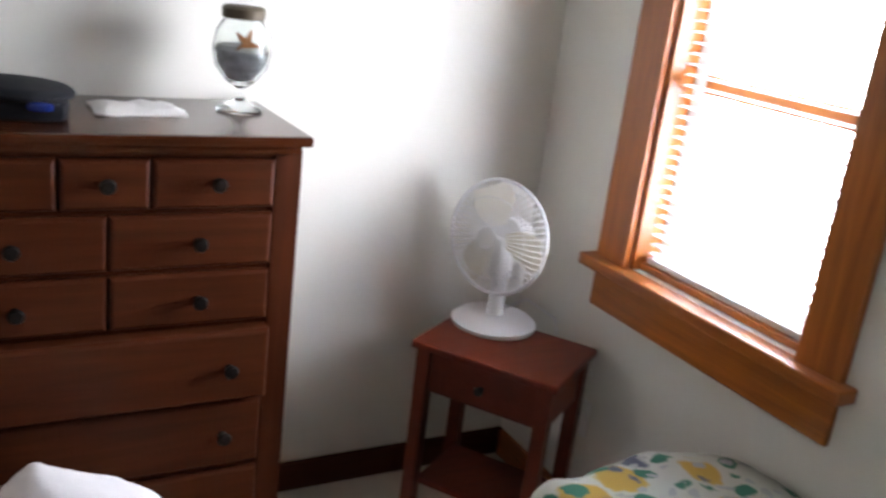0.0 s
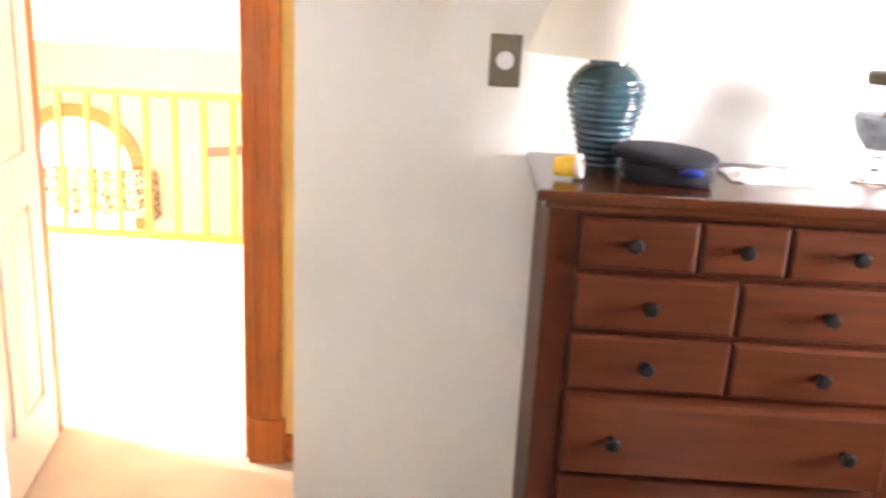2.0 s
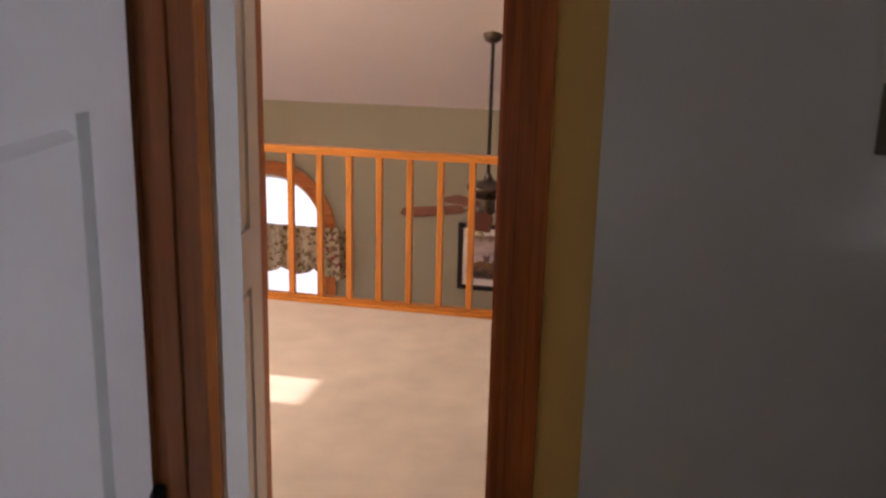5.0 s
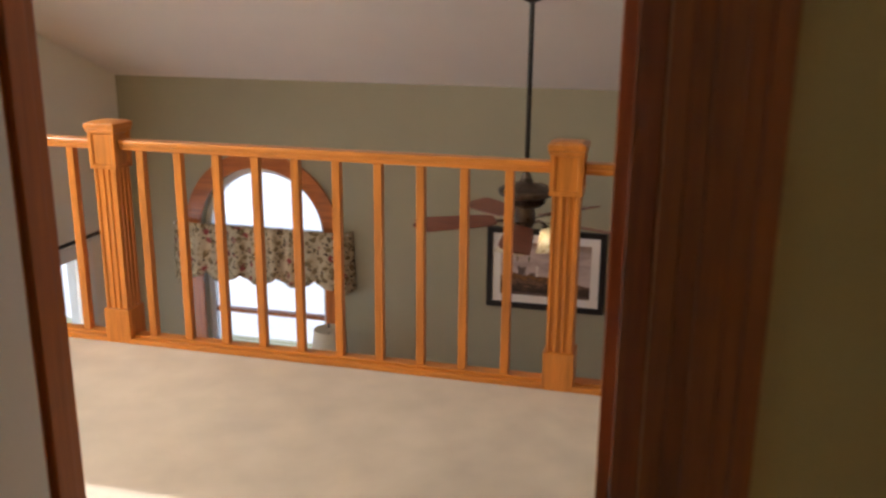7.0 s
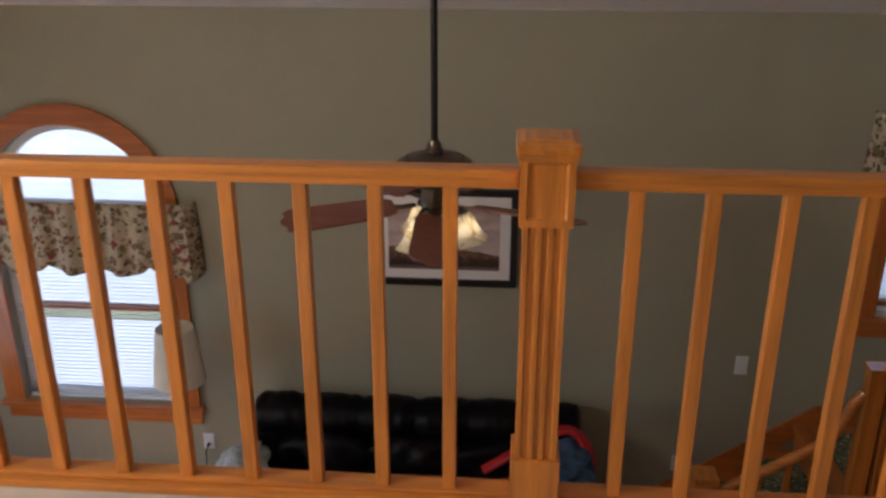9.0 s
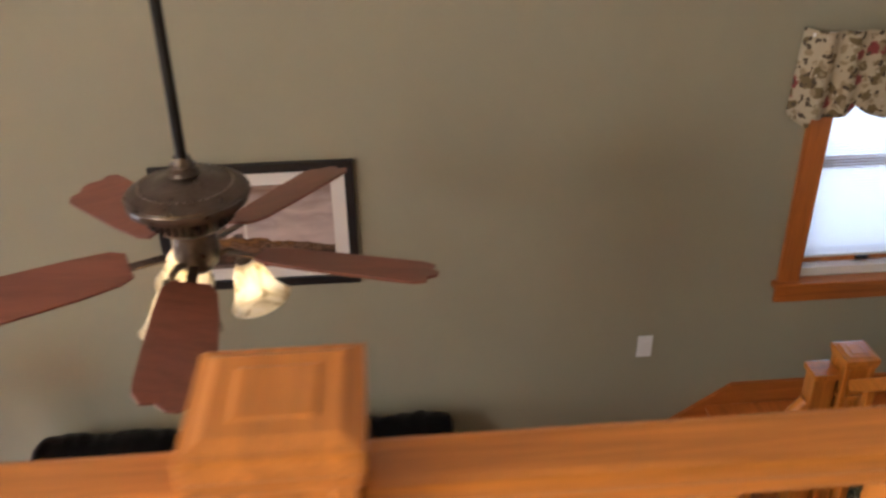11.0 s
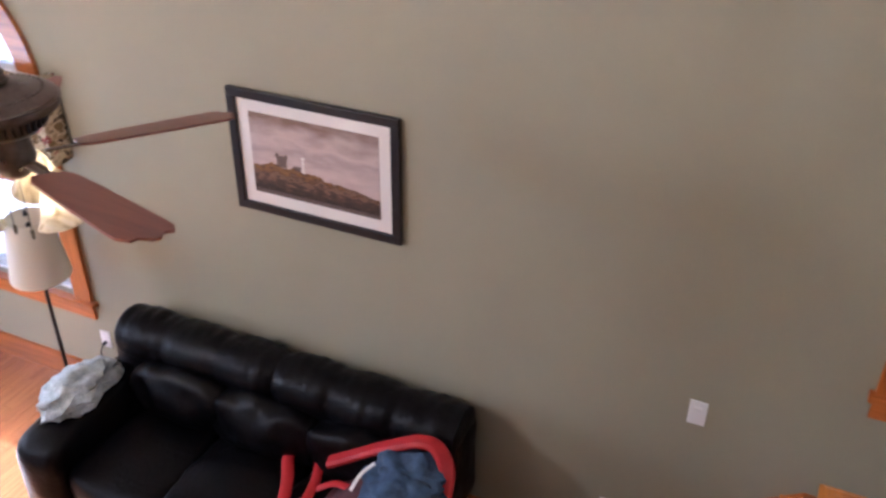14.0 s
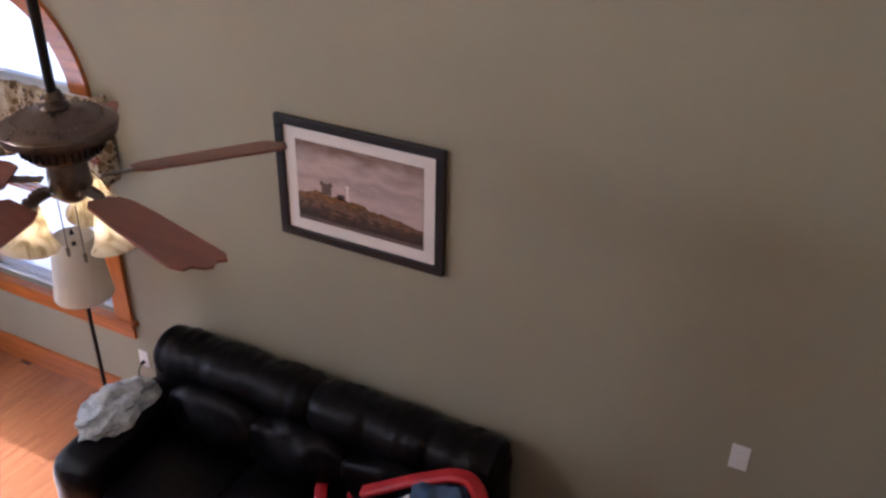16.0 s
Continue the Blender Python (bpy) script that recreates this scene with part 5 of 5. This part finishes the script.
one("house", [((X0 + 0.20 * W, GY - 0.0178, Z0 + 0.38 * H), (X0 + 0.28 * W, GY - 0.0167, Z0 + 0.49 * H)), ((X0 + 0.19 * W, GY - 0.0178, Z0 + 0.49 * H), (X0 + 0.29 * W, GY - 0.0167, Z0 + 0.525 * H)), ((X0 + 0.195 * W, GY - 0.0178, Z0 + 0.525 * H), (X0 + 0.215 * W, GY - 0.0167, Z0 + 0.545 * H)), ((X0 + 0.265 * W, GY - 0.0178, Z0 + 0.525 * H), (X0 + 0.285 * W, GY - 0.0167, Z0 + 0.545 * H))], M_SEAP, 0, ph)
one("cottage", [((X0 + 0.33 * W, GY - 0.0178, Z0 + 0.36 * H), (X0 + 0.39 * W, GY - 0.0167, Z0 + 0.43 * H))], M_SEAP, 0, ph)
one("lighthouse", [((X0 + 0.405 * W, GY - 0.0178, Z0 + 0.36 * H), (X0 + 0.42 * W, GY - 0.0167, Z0 + 0.53 * H)), ((X0 + 0.398 * W, GY - 0.0178, Z0 + 0.53 * H), (X0 + 0.427 * W, GY - 0.0167, Z0 + 0.56 * H))], M_MAT, 0, ph)

# sofa
SFX0, SFX1 = -1.62, 0.40
sofa = thing("leather_sofa", (-0.6, 2.55, LOW), "dark brown leather three-seat sofa against the wall", "sofa")
bm = bmesh.new()
cushion(bm, (SFX0, 2.76, LOW + 0.30), (SFX1, 3.02, LOW + 0.80), 0.008, 16, None, 0.008, 0, 18)
part("backrest", bm, M_LEATHER, sofa, "", True)
bm = bmesh.new()
n = 110
rings = []
for i in range(n + 1):
    u = i / n
    seam = abs(math.sin(math.pi * u * 6))
    tuft = 0.034 * (seam ** 0.35 - 0.6) + 0.010 * noise.noise(Vector((u * 34, 4, 0)))
    end = min(1, 0.80 + min(u * 9, (1 - u) * 24))
    rings.append([bm.verts.new((SFX0 + 0.005 + (SFX1 - SFX0 - 0.01) * u, 2.885 + (0.145 * end + tuft) * math.cos(a), LOW + 0.764 + (0.130 * end + tuft * 0.5) * math.sin(a) + 0.016 * noise.noise(Vector((u * 40, a * 1.8, 0))))) for a in [2 * math.pi * q / 20 for q in range(20)]])
for p, q in zip(rings, rings[1:]):
    for i in range(20):
        bm.faces.new((p[i], p[(i + 1) % 20], q[(i + 1) % 20], q[i]))
bm.faces.new(rings[0])
bm.faces.new(rings[-1])
part("top_roll", bm, M_LEATHER, sofa, "padded leather headrest roll", True)
for k in range(3):
    a = SFX0 + 0.20 + (SFX1 - SFX0 - 0.40) * k / 3
    b_ = SFX0 + 0.20 + (SFX1 - SFX0 - 0.40) * (k + 1) / 3
    bm = bmesh.new()
    cushion(bm, (a + 0.004, 2.64, LOW + 0.42), (b_ - 0.004, 2.80, LOW + 0.70), 0.045, 14, None, 0.030, k * 3)
    part("back_cushion", bm, M_LEATHER, sofa, "", True)
    bm = bmesh.new()
    cushion(bm, (a + 0.005, 2.10, LOW + 0.28), (b_ - 0.005, 2.70, LOW + 0.46), 0.035, 10, None, 0.012, k * 5 + 1)
    part("seat_cushion", bm, M_LEATHER, sofa, "", True)
for x0, x1 in ((SFX0 - 0.06, SFX0 + 0.20), (SFX1 - 0.20, SFX1 + 0.0)):
    bm = bmesh.new()
    cushion(bm, (x0, 2.06, LOW + 0.06), (x1, 2.90, LOW + 0.60), 0.03, 10, None, 0.01)
    part("arm", bm, M_LEATHER, sofa, "", True)
one("base", [((SFX0 + 0.02, 2.12, LOW + 0.05), (SFX1 - 0.02, 2.95, LOW + 0.30))], M_LEATHER, 0.02, sofa)
for x in (SFX0 + 0.03, SFX1 - 0.09):
    for y in (2.15, 2.86):
        one("foot", [((x, y, LOW), (x + 0.06, y + 0.06, LOW + 0.06))], M_CHERRY_Z, 0.006, sofa)

# throw over the arm
bm = bmesh.new()
bmesh.ops.create_icosphere(bm, subdivisions=4, radius=1)
for v in bm.verts:
    w = noise.noise(v.co * 2.6 + Vector((3, 1, 0))) * 0.25 + noise.noise(v.co * 6) * 0.14 + noise.noise(v.co * 14) * 0.06
    p = v.co * (1 + w)
    v.co = Vector((-1.60 + p.x * 0.15, 2.47 + p.y * 0.24, LOW + 0.645 + max(-0.035, p.z * 0.085)))
tagged(part("grey_throw", bm, M_GCLOTH, None, "", True), "rumpled grey fleece throw on the sofa arm", "blanket")

# backpack and jacket on the seat
bp_ = thing("red_backpack", (0.15, 2.5, LOW + 0.46), "open red backpack with loose straps slumped in the sofa corner", "backpack")
bm = bmesh.new()
bmesh.ops.create_icosphere(bm, subdivisions=4, radius=1)
for v in bm.verts:
    w = noise.noise(v.co * 2.1 + Vector((2, 8, 0))) * 0.14 + noise.noise(v.co * 6) * 0.05
    p = v.co * (1 + w)
    v.co = Vector((0.13 + p.x * 0.25, 2.47 + p.y * 0.19, LOW + 0.57 + max(-0.12, p.z * 0.15 + 0.06 * p.x)))
part("bag", bm, M_DKRED, bp_, "dark red nylon bag", True)


def webbing(pts, width, thick, name, material, label):
    """A flat strap along a smooth line."""
    b = bmesh.new()
    fine = []
    for k in range(len(pts) - 1):
        p0, p1, p2, p3 = (Vector(pts[max(0, min(len(pts) - 1, k + o))]) for o in (-1, 0, 1, 2))
        for q in range(6):
            t = q / 6
            fine.append(0.5 * (2 * p1 + (p2 - p0) * t + (2 * p0 - 5 * p1 + 4 * p2 - p3) * t * t + (3 * p1 - p0 - 3 * p2 + p3) * t ** 3))
    fine.append(Vector(pts[-1]))
    rings = []
    for k, p in enumerate(fine):
        d = (fine[min(k + 1, len(fine) - 1)] - fine[max(0, k - 1)]).normalized()
        side = d.cross(Vector((0, 0, 1))).normalized() * width / 2
        up = side.cross(d).normalized() * thick / 2
        rings.append([b.verts.new(p + side * i + up * j) for i, j in ((1, 0.4), (0.7, 1), (-0.7, 1), (-1, 0.4), (-1, -0.4), (-0.7, -1), (0.7, -1), (1, -0.4))])
    for a, c in zip(rings, rings[1:]):
        for i in range(8):
            b.faces.new((a[i], a[(i + 1) % 8], c[(i + 1) % 8], c[i]))
    b.faces.new(rings[0])
    b.faces.new(rings[-1])
    part(name, b, material, bp_, label, True)


webbing([(-0.18, 2.585, LOW + 0.62), (-0.06, 2.61, LOW + 0.69), (0.05, 2.62, LOW + 0.765), (0.16, 2.63, LOW + 0.83), (0.265, 2.65, LOW + 0.875), (0.35, 2.65, LOW + 0.87), (0.42, 2.60, LOW + 0.80), (0.44, 2.50, LOW + 0.70)], 0.075, 0.035, "rim", M_RED, "bright red padded rim")
webbing([(-0.45, 2.72, LOW + 0.50), (-0.44, 2.62, LOW + 0.51), (-0.37, 2.50, LOW + 0.50), (-0.315, 2.38, LOW + 0.505), (-0.28, 2.24, LOW + 0.50), (-0.27, 2.10, LOW + 0.48)], 0.06, 0.02, "strap", M_RED, "bright red strap")
webbing([(-0.345, 2.76, LOW + 0.50), (-0.285, 2.66, LOW + 0.51), (-0.24, 2.55, LOW + 0.51), (-0.22, 2.44, LOW + 0.505), (-0.22, 2.30, LOW + 0.50), (-0.20, 2.16, LOW + 0.49)], 0.05, 0.02, "strap", M_RED, "bright red strap")
webbing([(-0.16, 2.44, LOW + 0.59), (-0.08, 2.46, LOW + 0.64), (0.0, 2.45, LOW + 0.66)], 0.04, 0.012, "side_strap", M_RED, "red side strap")
webbing([(0.055, 2.38, LOW + 0.735), (0.075, 2.44, LOW + 0.785), (0.115, 2.50, LOW + 0.815)], 0.018, 0.006, "tag", M_PAPER, "white cloth tag")
bm = bmesh.new()
bmesh.ops.create_icosphere(bm, subdivisions=5, radius=1)
for v in bm.verts:
    w = noise.noise(v.co * 2.4 + Vector((7, 2, 0))) * 0.22 + abs(noise.noise(Vector((v.co.x * 2.2, v.co.y * 4.2, v.co.z * 2.2)) + Vector((1, 4, 0)))) * 0.26 - 0.05 + noise.noise(v.co * 7) * 0.025
    p = v.co * (1 + w)
    v.co = Vector((0.265 + p.x * 0.19, 2.49 + p.y * 0.165, LOW + 0.735 + p.z * 0.105 + 0.035 * p.y))
tagged(part("denim_jacket", bm, M_DENIM, None, "", True), "crumpled blue denim jacket lying on the backpack", "jacket")

# floor lamp
LX, LY = -2.04, 2.77
fl = thing("floor_lamp", (LX, LY, LOW), "slim dark floor lamp with a white drum shade by the window", "lamp")
bm = bmesh.new()
lathe(bm, [(0, LOW), (0.13, LOW), (0.132, LOW + 0.012), (0.03, LOW + 0.03), (0, LOW + 0.035)], (LX, LY, 0), 32)
part("base", bm, M_DARKM, fl, "", True)
bm = bmesh.new()
rod(bm, (LX, LY, LOW + 0.02), (LX, LY, -0.98), 0.011)
rod(bm, (LX, LY, -0.93), (LX, LY, -0.90), 0.012, 0.004)
part("pole", bm, M_DARKM, fl, "", True)
bm = bmesh.new()
lathe(bm, [(0.155, -1.30), (0.157, -1.297), (0.112, -0.945), (0.110, -0.943), (0.109, -0.947), (0.153, -1.297)], (LX, LY, 0), 40)
part("shade", bm, M_SHADE, fl, "white drum shade", True)

bm = bmesh.new()
rod(bm, (-2.02, GY - 0.009, -1.952), (-2.02, GY - 0.035, -1.952), 0.012, 0.009, 10)
tube(bm, [(-2.02, GY - 0.03, -1.952), (-2.03, GY - 0.05, -1.99), (-2.035, GY - 0.05, -2.10), (-2.03, GY - 0.06, LOW + 0.03), (-2.02, GY - 0.12, LOW + 0.006), (LX, LY + 0.12, LOW + 0.006)], 0.004, 6)
part("cord", bm, M_BLACK, fl, "black power cord and plug", True)

# hardwood boards, last
fb = thing("hardwood_floor", (0, 0, LOW), "honey coloured hardwood strip floor", "floor", "", "structure")
bw = 0.083
x = WX
near, rest = [], bmesh.new()
rg = random.Random(11)
me_cache = {}
while x < EX - 0.01:
    y = 0.3 - rg.uniform(0, 0.9)
    lim = GY
    w = min(bw, EX - x)
    if x > -1.6:
        box(rest, (x + 0.0008, -3.0, LOW - 0.012), (x + w - 0.0008, GY, LOW))
    else:
        box(rest, (x + 0.0008, -3.0, LOW - 0.012), (x + w - 0.0008, y, LOW))
        while y < lim:
            ln = rg.choice((0.6, 0.85, 1.1))
            e = min(y + ln, lim)
            if e - y > 0.05:
                near.append((x, y, w, e - y))
            y = e
    x += bw
for x, y, w, ln in near:
    key = (round(w, 3), round(ln, 3))
    if key not in me_cache:
        b = bmesh.new()
        box(b, (0.0008, 0.0008, -0.012), (w - 0.0008, ln - 0.0008, 0), 0.0012)
        me_cache[key] = mesh_of("floor_board", b, M_FLOORB)
    o = new("floor_board", me_cache[key])
    o.parent, o.matrix_parent_inverse = fb, fb.matrix_basis.inverted()
    o.matrix_basis = Matrix.Translation((x, y, LOW))
tagged(part("floor_boards", rest, M_FLOORB, fb), "", "", "", "stuff")
